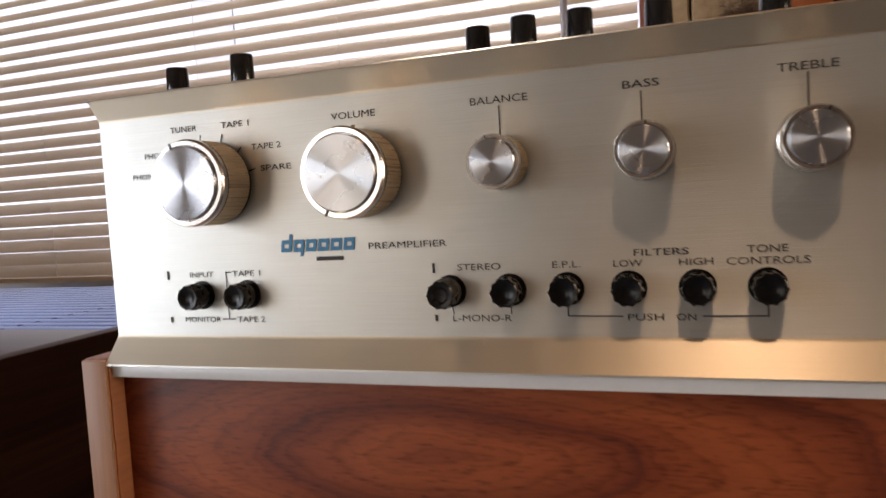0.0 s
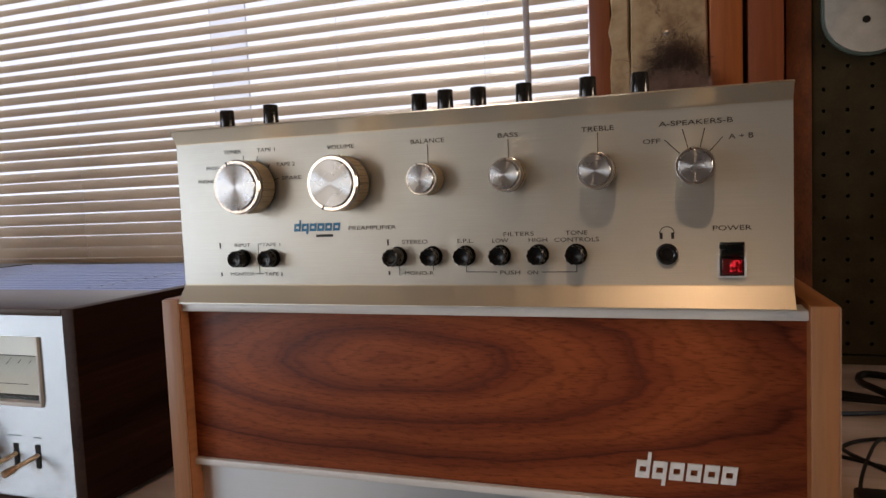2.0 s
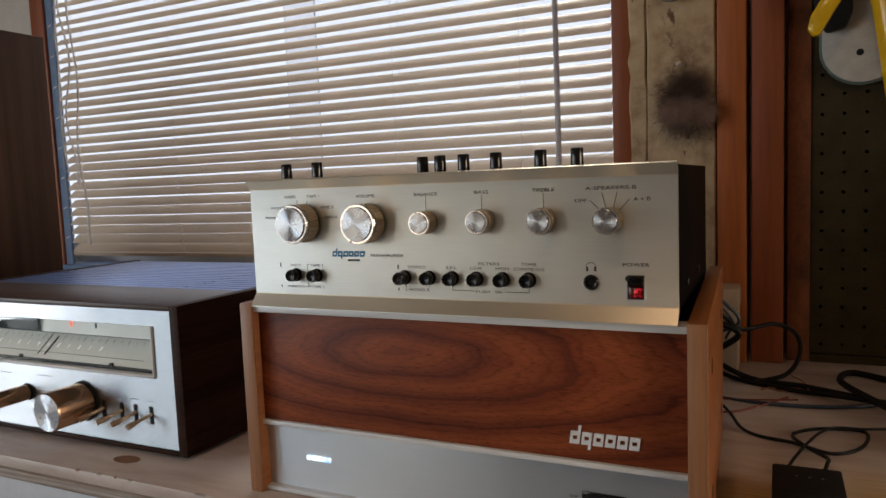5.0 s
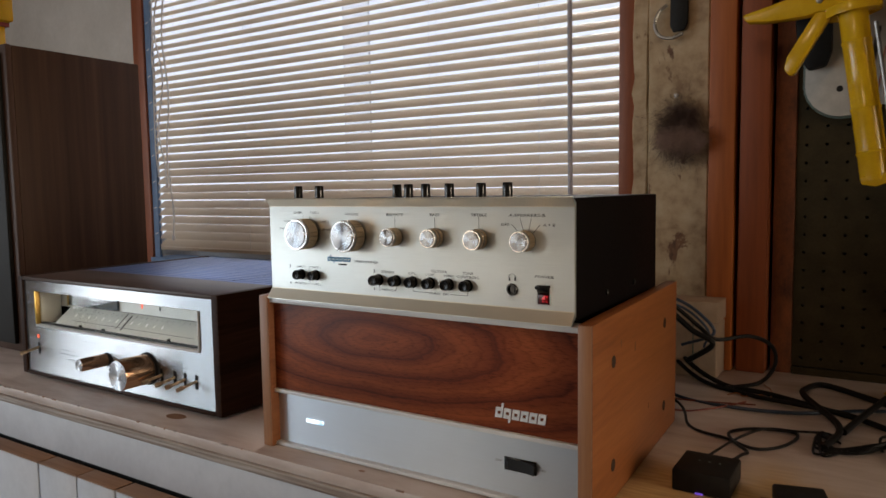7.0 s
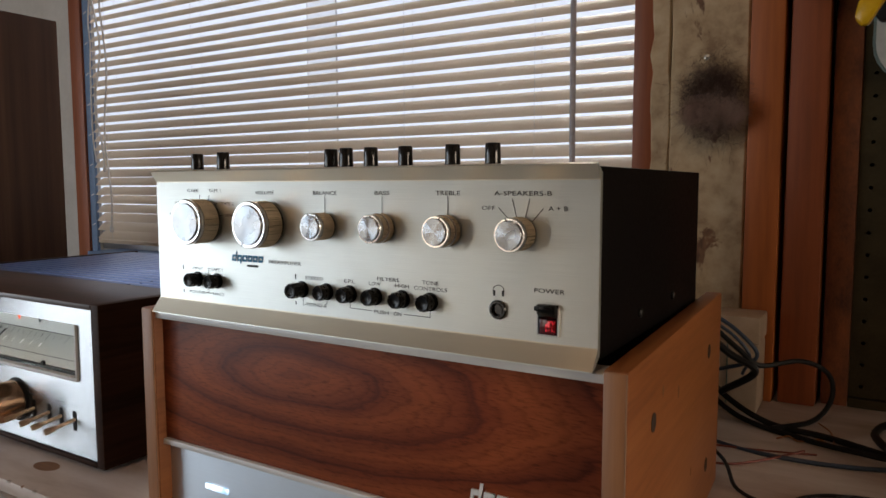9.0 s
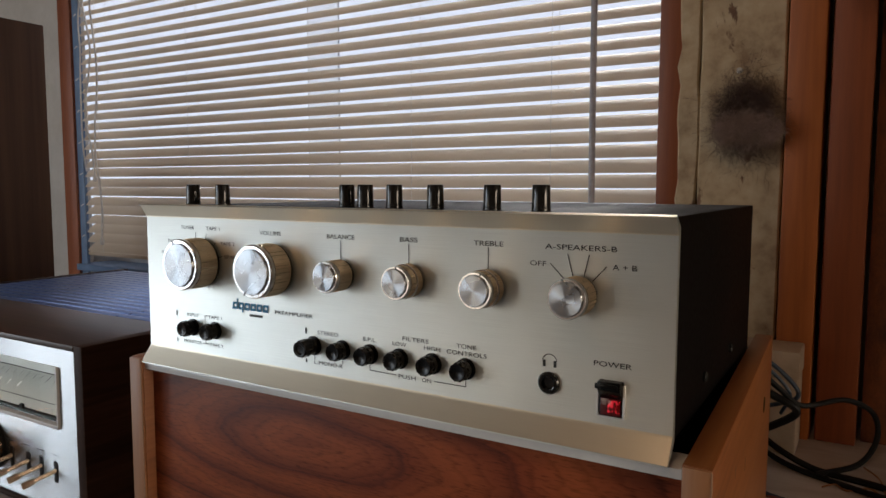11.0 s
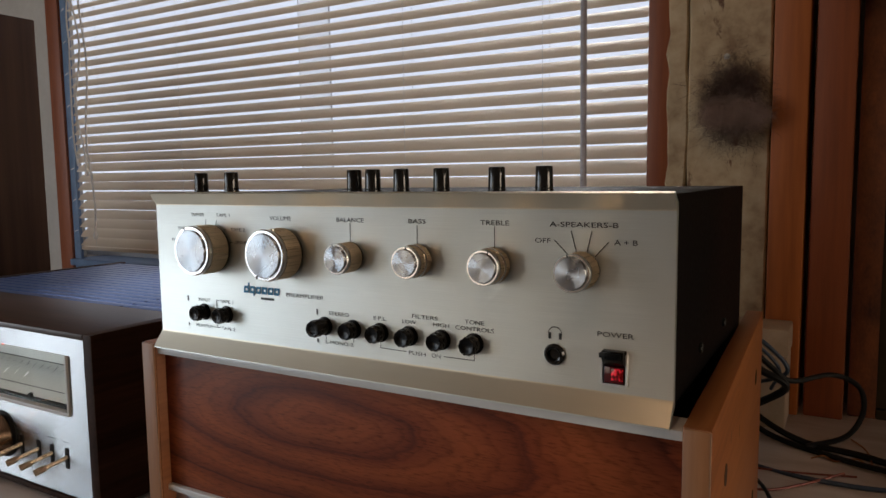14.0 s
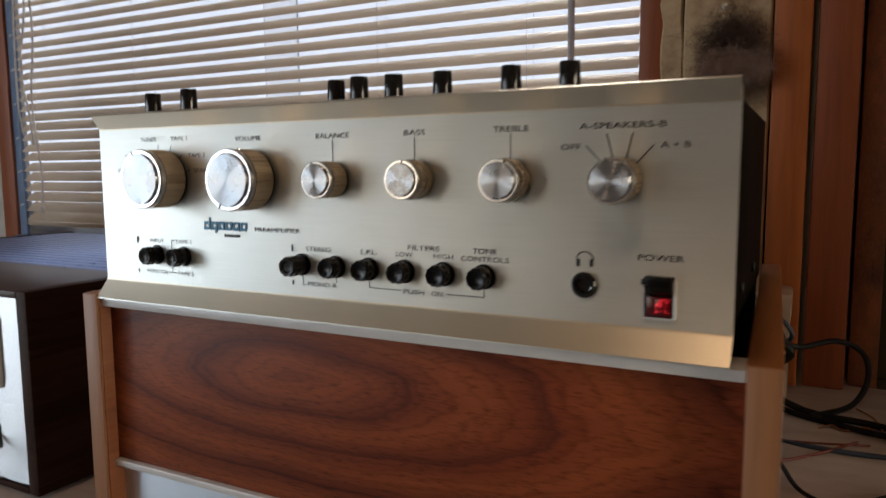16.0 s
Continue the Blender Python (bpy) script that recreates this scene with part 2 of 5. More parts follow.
def glass(name, rough=0.0):
    m, n, l = fresh(name)
    p = n["Principled BSDF"]
    p.inputs["Base Color"].default_value = (0.96, 0.98, 0.98, 1)
    p.inputs["Transmission Weight"].default_value, p.inputs["Roughness"].default_value, p.inputs["IOR"].default_value = 1.0, rough, 1.45
    return m


def slat_paint(name):
    """Cream enamel on thin slats that lets a little daylight through."""
    m, n, l = fresh(name)
    p = n["Principled BSDF"]
    v = coords(n, l, (0.08, 1, 1))
    l.new(ramp(n, l, noisy(n, l, v, 60, 4), [(0.3, (0.64, 0.54, 0.43)), (0.7, (0.73, 0.63, 0.52))]), p.inputs["Base Color"])
    p.inputs["Roughness"].default_value = 0.42
    tr = n.new("ShaderNodeBsdfTranslucent")
    tr.inputs["Color"].default_value = (0.78, 0.66, 0.50, 1)
    mx = n.new("ShaderNodeMixShader")
    mx.inputs["Fac"].default_value = 0.33
    l.new(p.outputs["BSDF"], mx.inputs[1])
    l.new(tr.outputs["BSDF"], mx.inputs[2])
    l.new(mx.outputs["Shader"], n["Material Output"].inputs["Surface"])
    return m


def glowing(name, color, power):
    m, n, l = fresh(name)
    n.remove(n["Principled BSDF"])
    e = n.new("ShaderNodeEmission")
    l.new(ramp(n, l, noisy(n, l, coords(n, l), 0.9, 3), [(0.3, tuple(c * 0.85 for c in color)), (0.7, color)]), e.inputs["Color"])
    e.inputs["Strength"].default_value = power
    l.new(e.outputs["Emission"], n["Material Output"].inputs["Surface"])
    return m


PANEL = brushed("brushed_champagne_aluminium", (0.82, 0.84, 0.80), 0.38, 0.5, (0.5, 60, 60), lines=0.26, satin=0.14, var=0.20)
# gold tint paints the bulb's warm reflection onto the faceplate lips
LIP = brushed("lip_aluminium_bulb_tint", (0.88, 0.79, 0.63), 0.40, 0.4, (0.5, 60, 60), lines=0.1)
SILVER = brushed("brushed_silver_aluminium", (0.60, 0.66, 0.73), 0.36, 0.5, (0.5, 60, 60), lines=0.12, var=0.12, satin=0.18)
TUNER_SILVER = brushed("bright_tuner_aluminium", (0.43, 0.45, 0.47), 0.26, 0.82, (0.5, 60, 60), var=0.10, lines=0.05, satin=0.14)
SPUN = brushed("spun_aluminium", (0.52, 0.54, 0.57), 0.27, 0.74, (1, 1, 1), radial="Y", var=0.05, satin=0.08)
# amber paints the warm east light's reflection on the tuner knob barrels
WARM_BARREL = brushed("turned_metal_warm_reflection", (0.62, 0.40, 0.26), 0.22, 0.4, (30, 0.4, 30), radial="Y")
# gold in this aluminium is the warm room's reflection, put into its colour
TURNED = brushed("turned_aluminium_room_tint", (0.80, 0.66, 0.48), 0.28, 0.3, (30, 0.4, 30), radial="Y")
POLISHED = plain("polished_rim", (0.78, 0.77, 0.76), 0.2, 1.0)
TRIM_WHITE = surface("white_plastic_trim", (0.62, 0.62, 0.62), (0.72, 0.72, 0.71), 0.35, freq=40, relief=0.03)
BLACK_METAL = surface("black_crackle_metal", (0.003, 0.0025, 0.0025), (0.008, 0.006, 0.006), 0.5, freq=300, relief=0.15, depth=0.0003, spec=0.06)
BLACK_PLASTIC = surface("black_plastic", (0.008, 0.008, 0.008), (0.016, 0.016, 0.016), 0.13, freq=60, relief=0.03)
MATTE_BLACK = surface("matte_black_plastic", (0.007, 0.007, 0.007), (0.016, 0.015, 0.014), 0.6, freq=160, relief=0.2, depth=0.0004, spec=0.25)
INK = plain("black_ink", (0.02, 0.02, 0.02), 0.5)
BLUE_INK = plain("blue_ink", (0.03, 0.22, 0.42), 0.45)
WHITE_BADGE = plain("white_enamel", (0.80, 0.80, 0.80), 0.35)
WALNUT = cathedral_wood("walnut_veneer")
PINE = wood("oiled_pine", [(0.3, (0.135, 0.041, 0.011)), (0.5, (0.23, 0.076, 0.021)), (0.72, (0.305, 0.115, 0.036))], "y", 60, rough=0.45, coat=0.05, knots=True)
PINE_EDGE = wood("pine_edge", [(0.3, (0.26, 0.108, 0.044)), (0.7, (0.40, 0.19, 0.085))], "z", 90, rough=0.45)
DARK_WALNUT = wood("dark_walnut_vinyl", [(0.3, (0.018, 0.009, 0.006)), (0.55, (0.05, 0.024, 0.015)), (0.75, (0.085, 0.042, 0.026))], "x", 60, rough=0.38, spec=0.4)
DARK_SIDE = wood("dark_walnut_side", [(0.3, (0.016, 0.008, 0.006)), (0.55, (0.04, 0.019, 0.012)), (0.75, (0.07, 0.033, 0.02))], "y", 60, rough=0.5, spec=0.08)
SPEAKER_WOOD = wood("grey_walnut_vinyl", [(0.30, (0.030, 0.015, 0.010)), (0.52, (0.072, 0.037, 0.024)), (0.72, (0.125, 0.070, 0.047))], "z", 26, 0.03, rough=0.55, spec=0.25, distort=0.6)
STUD = wood("red_brown_stud", [(0.3, (0.22, 0.054, 0.011)), (0.55, (0.38, 0.102, 0.019)), (0.75, (0.49, 0.155, 0.032))], "z", 40, rough=0.55, relief=0.3)
STUD_DARK = wood("dark_red_stud", [(0.3, (0.15, 0.033, 0.008)), (0.55, (0.25, 0.058, 0.013)), (0.75, (0.33, 0.086, 0.020))], "z", 40, rough=0.6, relief=0.3)
TRIM_BROWN = wood("brown_window_trim", [(0.3, (0.18, 0.042, 0.012)), (0.7, (0.32, 0.085, 0.024))], "z", 40, rough=0.5)
ROUGH_PLY = surface("rough_plywood", (0.06, 0.018, 0.007), (0.25, 0.075, 0.022), 0.75, (1, 1, 0.5), 45, relief=0.6, depth=0.003)
CHIPPED = chipped_paint("chipped_cream_paint")
PEG = surface("olive_pegboard", (0.030, 0.023, 0.011), (0.056, 0.042, 0.020), 0.7, freq=30, relief=0.05, spec=0.12)
PLASTER = surface("grey_white_plaster", (0.50, 0.47, 0.43), (0.62, 0.59, 0.55), 0.8, freq=9, relief=0.15, depth=0.002)
BENCH_TOP = worn_wash("worn_plywood_top", (0.24, 0.06, 0.0), 0.13)
PLY_EDGE = surface("plywood_edge", (0.16, 0.10, 0.07), (0.50, 0.45, 0.40), 0.7, (0.12, 1, 6), 60, relief=0.5, depth=0.002)
OLD_WHITE = surface("old_white_paint", (0.47, 0.49, 0.53), (0.58, 0.60, 0.64), 0.55, (1, 1, 0.9), 16, relief=0.2, depth=0.0015)
RAW_EDGE = wood("raw_board_edge", [(0.3, (0.20, 0.10, 0.055)), (0.7, (0.36, 0.20, 0.115))], "x", 60, rough=0.7)
# blue is the window sky's reflection, painted into the vent metal
VENT_SKY_TINT = surface("vent_metal_sky_tint", (0.11, 0.165, 0.35), (0.15, 0.22, 0.44), 0.32, metal=0.75, freq=40, relief=0.04)
BLUE_STRIP = surface("blue_painted_jamb", (0.10, 0.17, 0.30), (0.17, 0.26, 0.42), 0.5, freq=30, relief=0.2)
SLAT = slat_paint("cream_slat_enamel")
CORD = plain("white_cord", (0.74, 0.72, 0.70), 0.6)
WAND = plain("grey_plastic_wand", (0.44, 0.42, 0.45), 0.25)
DIAL_GLASS = glass("thin_dial_glass")
DIAL_GLASS.node_tree.nodes["Principled BSDF"].inputs["IOR"].default_value = 1.14
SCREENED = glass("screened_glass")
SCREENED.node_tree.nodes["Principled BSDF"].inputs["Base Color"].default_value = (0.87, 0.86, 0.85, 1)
SKY_GLOW = glowing("overcast_backdrop", (0.78, 0.85, 1.0), 1.46)
YELLOW = surface("yellow_gloss_paint", (0.62, 0.36, 0.008), (0.74, 0.46, 0.014), 0.2, freq=40, relief=0.06)
STEEL = surface("bare_steel", (0.36, 0.35, 0.34), (0.55, 0.54, 0.52), 0.3, freq=70, metal=1.0, relief=0.1, depth=0.0004)
ROD = plain("dull_steel_rod", (0.22, 0.21, 0.20), 0.38, 1.0)
GREEN_BLACK = surface("dark_green_plastic", (0.012, 0.020, 0.017), (0.024, 0.034, 0.029), 0.4, freq=60, relief=0.05)
LIME = plain("lime_green_plastic", (0.085, 0.21, 0.03), 0.4)
PALE_CARD = surface("pale_grey_plastic", (0.40, 0.38, 0.34), (0.50, 0.48, 0.43), 0.5, freq=60, relief=0.05)
BEIGE = surface("beige_plastic", (0.34, 0.25, 0.17), (0.44, 0.33, 0.24), 0.55, freq=40, relief=0.05)
OLIVE_EDGE = plain("grey_green_edge", (0.10, 0.14, 0.12), 0.5)
CARD_RED = plain("dull_red_print", (0.30, 0.06, 0.04), 0.6)
RED_PLASTIC = plain("red_orange_plastic", (0.70, 0.055, 0.025), 0.35)
RED_GLOW = plain("red_neon_lens", (0.05, 0.0, 0.0), 0.2, emit=(1.0, 0.02, 0.03), power=0.9, coat=0.3)
gn, gl = RED_GLOW.node_tree.nodes, RED_GLOW.node_tree.links
gl.new(ramp(gn, gl, noisy(gn, gl, coords(gn, gl, (1, 1, 0.7)), 520, 2), [(0.45, (0.05, 0.0, 0.0)), (0.70, (1.0, 0.03, 0.05))]), gn["Principled BSDF"].inputs["Emission Color"])
DARK_LENS = plain("dark_red_lens", (0.035, 0.001, 0.001), 0.2, emit=(1.0, 0.02, 0.03), power=0.02, coat=0.3)
RED_LED = plain("red_led", (0.5, 0.02, 0.01), 0.3, emit=(1.0, 0.12, 0.04), power=1.6)
BLUE_LED = plain("blue_white_led", (0.6, 0.8, 1.0), 0.3, emit=(0.45, 0.72, 1.0), power=1.5)
bn, bl = BLUE_LED.node_tree.nodes, BLUE_LED.node_tree.links
bl.new(ramp(bn, bl, noisy(bn, bl, coords(bn, bl, (1, 1, 1)), 160, 2), [(0.38, (0.05, 0.16, 0.42)), (0.52, (0.45, 0.75, 1.0)), (0.62, (1.0, 1.0, 1.0))]), bn["Principled BSDF"].inputs["Emission Color"])
VIOLET_LED = plain("violet_led", (0.2, 0.1, 0.9), 0.3, emit=(0.25, 0.12, 1.0), power=0.45)
BULB_GLOW = plain("warm_bulb_glass", (1.0, 0.9, 0.7), 0.2, emit=(1.0, 0.66, 0.36), power=9.0)
CABLE_BLACK = surface("black_rubber_cable", (0.006, 0.006, 0.006), (0.013, 0.012, 0.012), 0.5, freq=80, relief=0.1, spec=0.2)
CABLE_BLUE = plain("slate_blue_cable", (0.03, 0.05, 0.085), 0.45)
CABLE_RED = plain("red_wire", (0.22, 0.05, 0.03), 0.5)
CABLE_COPPER = plain("copper_wire", (0.45, 0.20, 0.09), 0.4, 0.6)
FUR_LIGHT = surface("pale_brown_fur", (0.20, 0.13, 0.10), (0.40, 0.27, 0.22), 0.9, freq=40, relief=0.0)
RIB = surface("ribbed_black_plastic", (0.003, 0.003, 0.003), (0.006, 0.006, 0.006), 0.26, freq=60, relief=0.03, spec=0.22)
KNOT = surface("dark_pine_knot", (0.07, 0.024, 0.008), (0.16, 0.056, 0.018), 0.5, freq=300, relief=0.1)
HOLE = surface("dark_screw_recess", (0.012, 0.007, 0.005), (0.03, 0.016, 0.01), 0.8, freq=300, relief=0.2)
FUR = surface("brown_fur", (0.035, 0.019, 0.014), (0.12, 0.07, 0.055), 0.9, freq=40, relief=0.0)
METER_FACE = plain("dark_meter_glass", (0.015, 0.03, 0.04), 0.12, coat=0.6)
# light of the dial lamps is painted in as a paler plate colour
DIAL_LAMPLIT = surface("lamplit_dial_plate", (0.66, 0.67, 0.61), (0.74, 0.75, 0.69), 0.4, freq=30, relief=0.02)
DIAL_GLOW = plain("lit_dial_mark", (0.9, 0.9, 0.85), 0.4, emit=(1.0, 0.97, 0.88), power=0.5)
ROOM_WOOD = wood("brown_room_boards", [(0.3, (0.20, 0.12, 0.07)), (0.55, (0.32, 0.21, 0.13)), (0.75, (0.42, 0.29, 0.18))], "z", 12, rough=0.7)
CONCRETE = surface("grey_concrete", (0.20, 0.19, 0.18), (0.32, 0.31, 0.29), 0.8, freq=6, relief=0.2, depth=0.003)
CEIL = surface("brown_ceiling_boards", (0.22, 0.15, 0.10), (0.32, 0.23, 0.16), 0.8, (1, 0.2, 1), 10, relief=0.2, depth=0.003)
GOLD = plain("brass_connector", (0.55, 0.36, 0.10), 0.3, 1.0)


# ---- building helpers ----
def thing(name, at, label, category, group="", kind=""):
    ob = new(name)
    ob.location = at
    ob.empty_display_size = 0.02
    return tagged(ob, label, category, group, kind)


def finish(me, material, angle=32):
    me.materials.append(material)
    me.shade_smooth()
    me.set_sharp_from_angle(angle=radians(angle))
    return me


def part(name, bm, material, parent=None, label=""):
    """Links a bmesh, built in world places, as one mesh object under a thing or a part."""
    me = bpy.data.meshes.new(name)
    bm.to_mesh(me)
    bm.free()
    ob = new(name, finish(me, material))
    if parent is not None:
        ob.parent = parent
        ob.matrix_parent_inverse = Matrix.Translation(-parent.location) if parent.type == "EMPTY" else Matrix.Identity(4)
    return tagged(ob, label)


def setting(name, bm, material, label, category):
    return tagged(part(name, bm, material), label, category, kind="structure")


def block(*spans, bevel=0.0, seg=2, bm=None, turn=None):
    """A box from (x0, x1, y0, y1, z0, z1), its edges rounded by bevel."""
    out = bm or bmesh.new()
    x0, x1, y0, y1, z0, z1 = spans
    b = bmesh.new()
    bmesh.ops.create_cube(b, size=1.0, matrix=Matrix.Translation(((x0 + x1) / 2, (y0 + y1) / 2, (z0 + z1) / 2)) @ Matrix.Diagonal((x1 - x0, y1 - y0, z1 - z0, 1)))
    if bevel:
        bmesh.ops.bevel(b, geom=b.edges[:], offset=bevel, segments=seg, affect="EDGES", profile=0.5)
    if turn is not None:
        b.transform(turn)
    me = bpy.data.meshes.new("tmp")
    b.to_mesh(me)
    b.free()
    out.from_mesh(me)
    bpy.data.meshes.remove(me)
    return out


def lathe(profile, m, seg=32, teeth=0.0, bm=None):
    """Turns a profile of (radius, distance) round the local z axis; teeth: depth of a knurl."""
    bm = bm or bmesh.new()
    rings = []
    for r, d in profile:
        if r < 1e-6:
            rings.append([bm.verts.new(m @ Vector((0, 0, d)))])
            continue
        ring = []
        for i in range(seg):
            a = 2 * math.pi * i / seg
            rr = r - (teeth if i % 2 else 0)
            ring.append(bm.verts.new(m @ Vector((rr * math.cos(a), rr * math.sin(a), d))))
        rings.append(ring)
    for a, b in zip(rings, rings[1:]):
        for i in range(seg):
            j = (i + 1) % seg
            if len(a) == 1 and len(b) == 1:
                continue
            if len(a) == 1:
                bm.faces.new((a[0], b[i], b[j]))
            elif len(b) == 1:
                bm.faces.new((a[i], a[j], b[0]))
            else:
                bm.faces.new((a[i], a[j], b[j], b[i]))
    bmesh.ops.recalc_face_normals(bm, faces=bm.faces[:])
    return bm


def toward(x, y, z):
    """A pose at a place whose local z axis points to the viewer's side (-y)."""
    return Matrix.Translation((x, y, z)) @ Euler((radians(90), 0, 0)).to_matrix().to_4x4()


def upright(x, y, z):
    return Matrix.Translation((x, y, z))


def smooth_path(points, steps=8):
    pts = [Vector(p) for p in points]
    pts = [pts[0] * 2 - pts[1]] + pts + [pts[-1] * 2 - pts[-2]]
    out = []
    for a, b, c, d in zip(pts, pts[1:], pts[2:], pts[3:]):
        for i in range(steps):
            t = i / steps
            out.append(0.5 * (2 * b + (c - a) * t + (2 * a - 5 * b + 4 * c - d) * t * t + (3 * b - a - 3 * c + d) * t ** 3))
    return out + [pts[-2]]


def tube(points, r, seg=8, steps=8, bm=None):
    """A round cable or rod through the points."""
    bm = bm or bmesh.new()
    path = smooth_path(points, steps) if steps > 1 else [Vector(p) for p in points]
    side, rings = None, []
    for i, p in enumerate(path):
        d = (path[min(i + 1, len(path) - 1)] - path[max(i - 1, 0)]).normalized()
        if side is None:
            side = d.orthogonal().normalized()
        side = (side - d * side.dot(d)).normalized()
        up = d.cross(side)
        rings.append([bm.verts.new(p + r * (math.cos(2 * math.pi * k / seg) * side + math.sin(2 * math.pi * k / seg) * up)) for k in range(seg)])
    for a, b in zip(rings, rings[1:]):
        for k in range(seg):
            bm.faces.new((a[k], a[(k + 1) % seg], b[(k + 1) % seg], b[k]))
    bm.faces.new(list(reversed(rings[0])))
    bm.faces.new(rings[-1])
    return bm


def outline_slab(points, depth, place=Matrix.Identity(4), bevel=0.0):
    """A flat shape from its outline in local x, z, with a thickness along local y."""
    bm = bmesh.new()
    f = bm.faces.new([bm.verts.new((x, 0, z)) for x, z in points])
    e = bmesh.ops.extrude_face_region(bm, geom=[f])
    bmesh.ops.translate(bm, vec=(0, depth, 0), verts=[v for v in e["geom"] if isinstance(v, bmesh.types.BMVert)])
    bmesh.ops.recalc_face_normals(bm, faces=bm.faces[:])
    if bevel:
        bmesh.ops.bevel(bm, geom=bm.edges[:], offset=bevel, segments=2, affect="EDGES", profile=0.5)
    bm.transform(place)
    return bm


def add_uv(ob):
    """A flat layout with u along x, for the direction of the grain."""
    me = ob.data
    uv = me.uv_layers.new(name="grain")
    co = np.empty(len(me.vertices) * 3)
    me.vertices.foreach_get("co", co)
    idx = np.empty(len(me.loops), dtype=np.int32)
    me.loops.foreach_get("vertex_index", idx)
    co = co.reshape(-1, 3)[idx]
    uv.data.foreach_set("uv", np.stack([co[:, 0], co[:, 2] + 0.37 * co[:, 1]], 1).ravel())
    return ob


def lettering(body, cx, cz, width, height, y, material, parent):
    """Printed words, fitted to a width and height on an upright face that looks to -y."""
    height *= 0.92
    cu = bpy.data.curves.new("words", "FONT")
    cu.body, cu.size, cu.resolution_u, cu.offset = body, 1.0, 3, 0.0
    tmp = new("words", cu)
    me = bpy.data.meshes.new_from_object(tmp.evaluated_get(bpy.context.evaluated_depsgraph_get()))
    bpy.data.objects.remove(tmp)
    bpy.data.curves.remove(cu)
    co = np.empty(len(me.vertices) * 3)
    me.vertices.foreach_get("co", co)
    co = co.reshape(-1, 3)
    lo, hi = co.min(0), co.max(0)
    out = np.empty_like(co)
    out[:, 0] = cx + ((co[:, 0] - lo[0]) / (hi[0] - lo[0]) - 0.5) * width
    out[:, 2] = cz + ((co[:, 1] - lo[1]) / (hi[1] - lo[1]) - 0.5) * height
    out[:, 1] = y
    me.vertices.foreach_set("co", out.ravel())
    me.materials.append(material)
    ob = new("lettering", me)
    ob.parent = parent
    ob.matrix_parent_inverse = Matrix.Translation(-parent.location)
    return ob


def stroke(points, w, y, bm=None):
    """A printed line on an upright face."""
    bm = bm or bmesh.new()
    for (xa, za), (xb, zb) in zip(points, points[1:]):
        d = Vector((xb - xa, zb - za)).normalized()
        nx, nz = -d.y * w / 2, d.x * w / 2
        ex, ez = d.x * w / 2, d.y * w / 2
        bm.faces.new([bm.verts.new(c) for c in ((xa - ex + nx, y, za - ez + nz), (xa - ex - nx, y, za - ez - nz), (xb + ex - nx, y, zb + ez - nz), (xb + ex + nx, y, zb + ez + nz))])
    return bm


def emblem(x, z, width, height, y, material, parent, depth=0.0003):
    """A row of six plain rounded blocks, in the place of a maker's mark."""
    step = width / 6
    for i in range(6):
        x0, x1 = x + i * step + step * 0.08, x + (i + 1) * step - step * 0.08
        z0, z1 = z - height * (0.62 if i == 1 else 0.36), z + height * (0.70 if i == 0 else 0.36)
        bar = (x1 - x0) * 0.27
        bm = block(x0, x1, y - depth, y, z - height * 0.36, z - height * 0.12)
        block(x0, x1, y - depth, y, z + height * 0.12, z + height * 0.36, bm=bm)
        block(x0, x0 + bar, y - depth, y, z - height * 0.12, z + height * 0.12, bm=bm)
        block(x1 - bar, x1, y - depth * 0.94, y, z0, z1, bm=bm)
        for v in bm.verts:
            v.co.x += (v.co.z - z) * 0.14
        part("emblem_block", bm, material, parent)


# ---- the room ----
EAST, WEST, SOUTH, NORTH, LOW, HIGH = 1.9, -2.4, -3.2, 0.64, -0.9, 1.55
WIN_L, WIN_R, WIN_B, WIN_T = -1.215, 0.012, 0.11, 1.05
GLASS_L, REVEAL_L = -1.42, -1.245
setting("floor", block(WEST - 0.1, EAST + 0.1, SOUTH - 0.1, NORTH + 0.1, LOW - 0.1, LOW), CONCRETE, "grey concrete workshop floor under the bench", "floor")
setting("ceiling", block(WEST - 0.1, EAST + 0.1, SOUTH - 0.1, NORTH + 0.1, HIGH, HIGH + 0.1), CEIL, "brown boarded workshop ceiling", "ceiling")
w = block(WEST - 0.1, GLASS_L, NORTH, NORTH + 0.1, LOW, HIGH)
block(GLASS_L, REVEAL_L, NORTH, NORTH + 0.008, LOW, HIGH, bm=w)
block(WIN_R, EAST + 0.1, NORTH, NORTH + 0.1, LOW, HIGH, bm=w)
block(GLASS_L, WIN_R, NORTH + 0.009, NORTH + 0.1, LOW, WIN_B, bm=w)
block(REVEAL_L, WIN_R, NORTH, NORTH + 0.009, LOW, WIN_B, bm=w)
block(GLASS_L, WIN_R, NORTH + 0.009, NORTH + 0.1, WIN_T, HIGH, bm=w)
block(REVEAL_L, WIN_R, NORTH, NORTH + 0.009, WIN_T, HIGH, bm=w)
setting("wall_north", w, PLASTER, "grey-white plastered wall around the window", "wall")
w = block(EAST, EAST + 0.1, SOUTH, -0.70, LOW, HIGH)
block(EAST, EAST + 0.1, 0.20, NORTH, LOW, HIGH, bm=w)
block(EAST, EAST + 0.1, -0.70, 0.20, LOW, -0.15, bm=w)
block(EAST, EAST + 0.1, -0.70, 0.20, 0.75, HIGH, bm=w)
setting("wall_east", w, ROOM_WOOD, "brown boarded workshop wall with an unseen opening for the east lamp", "wall")
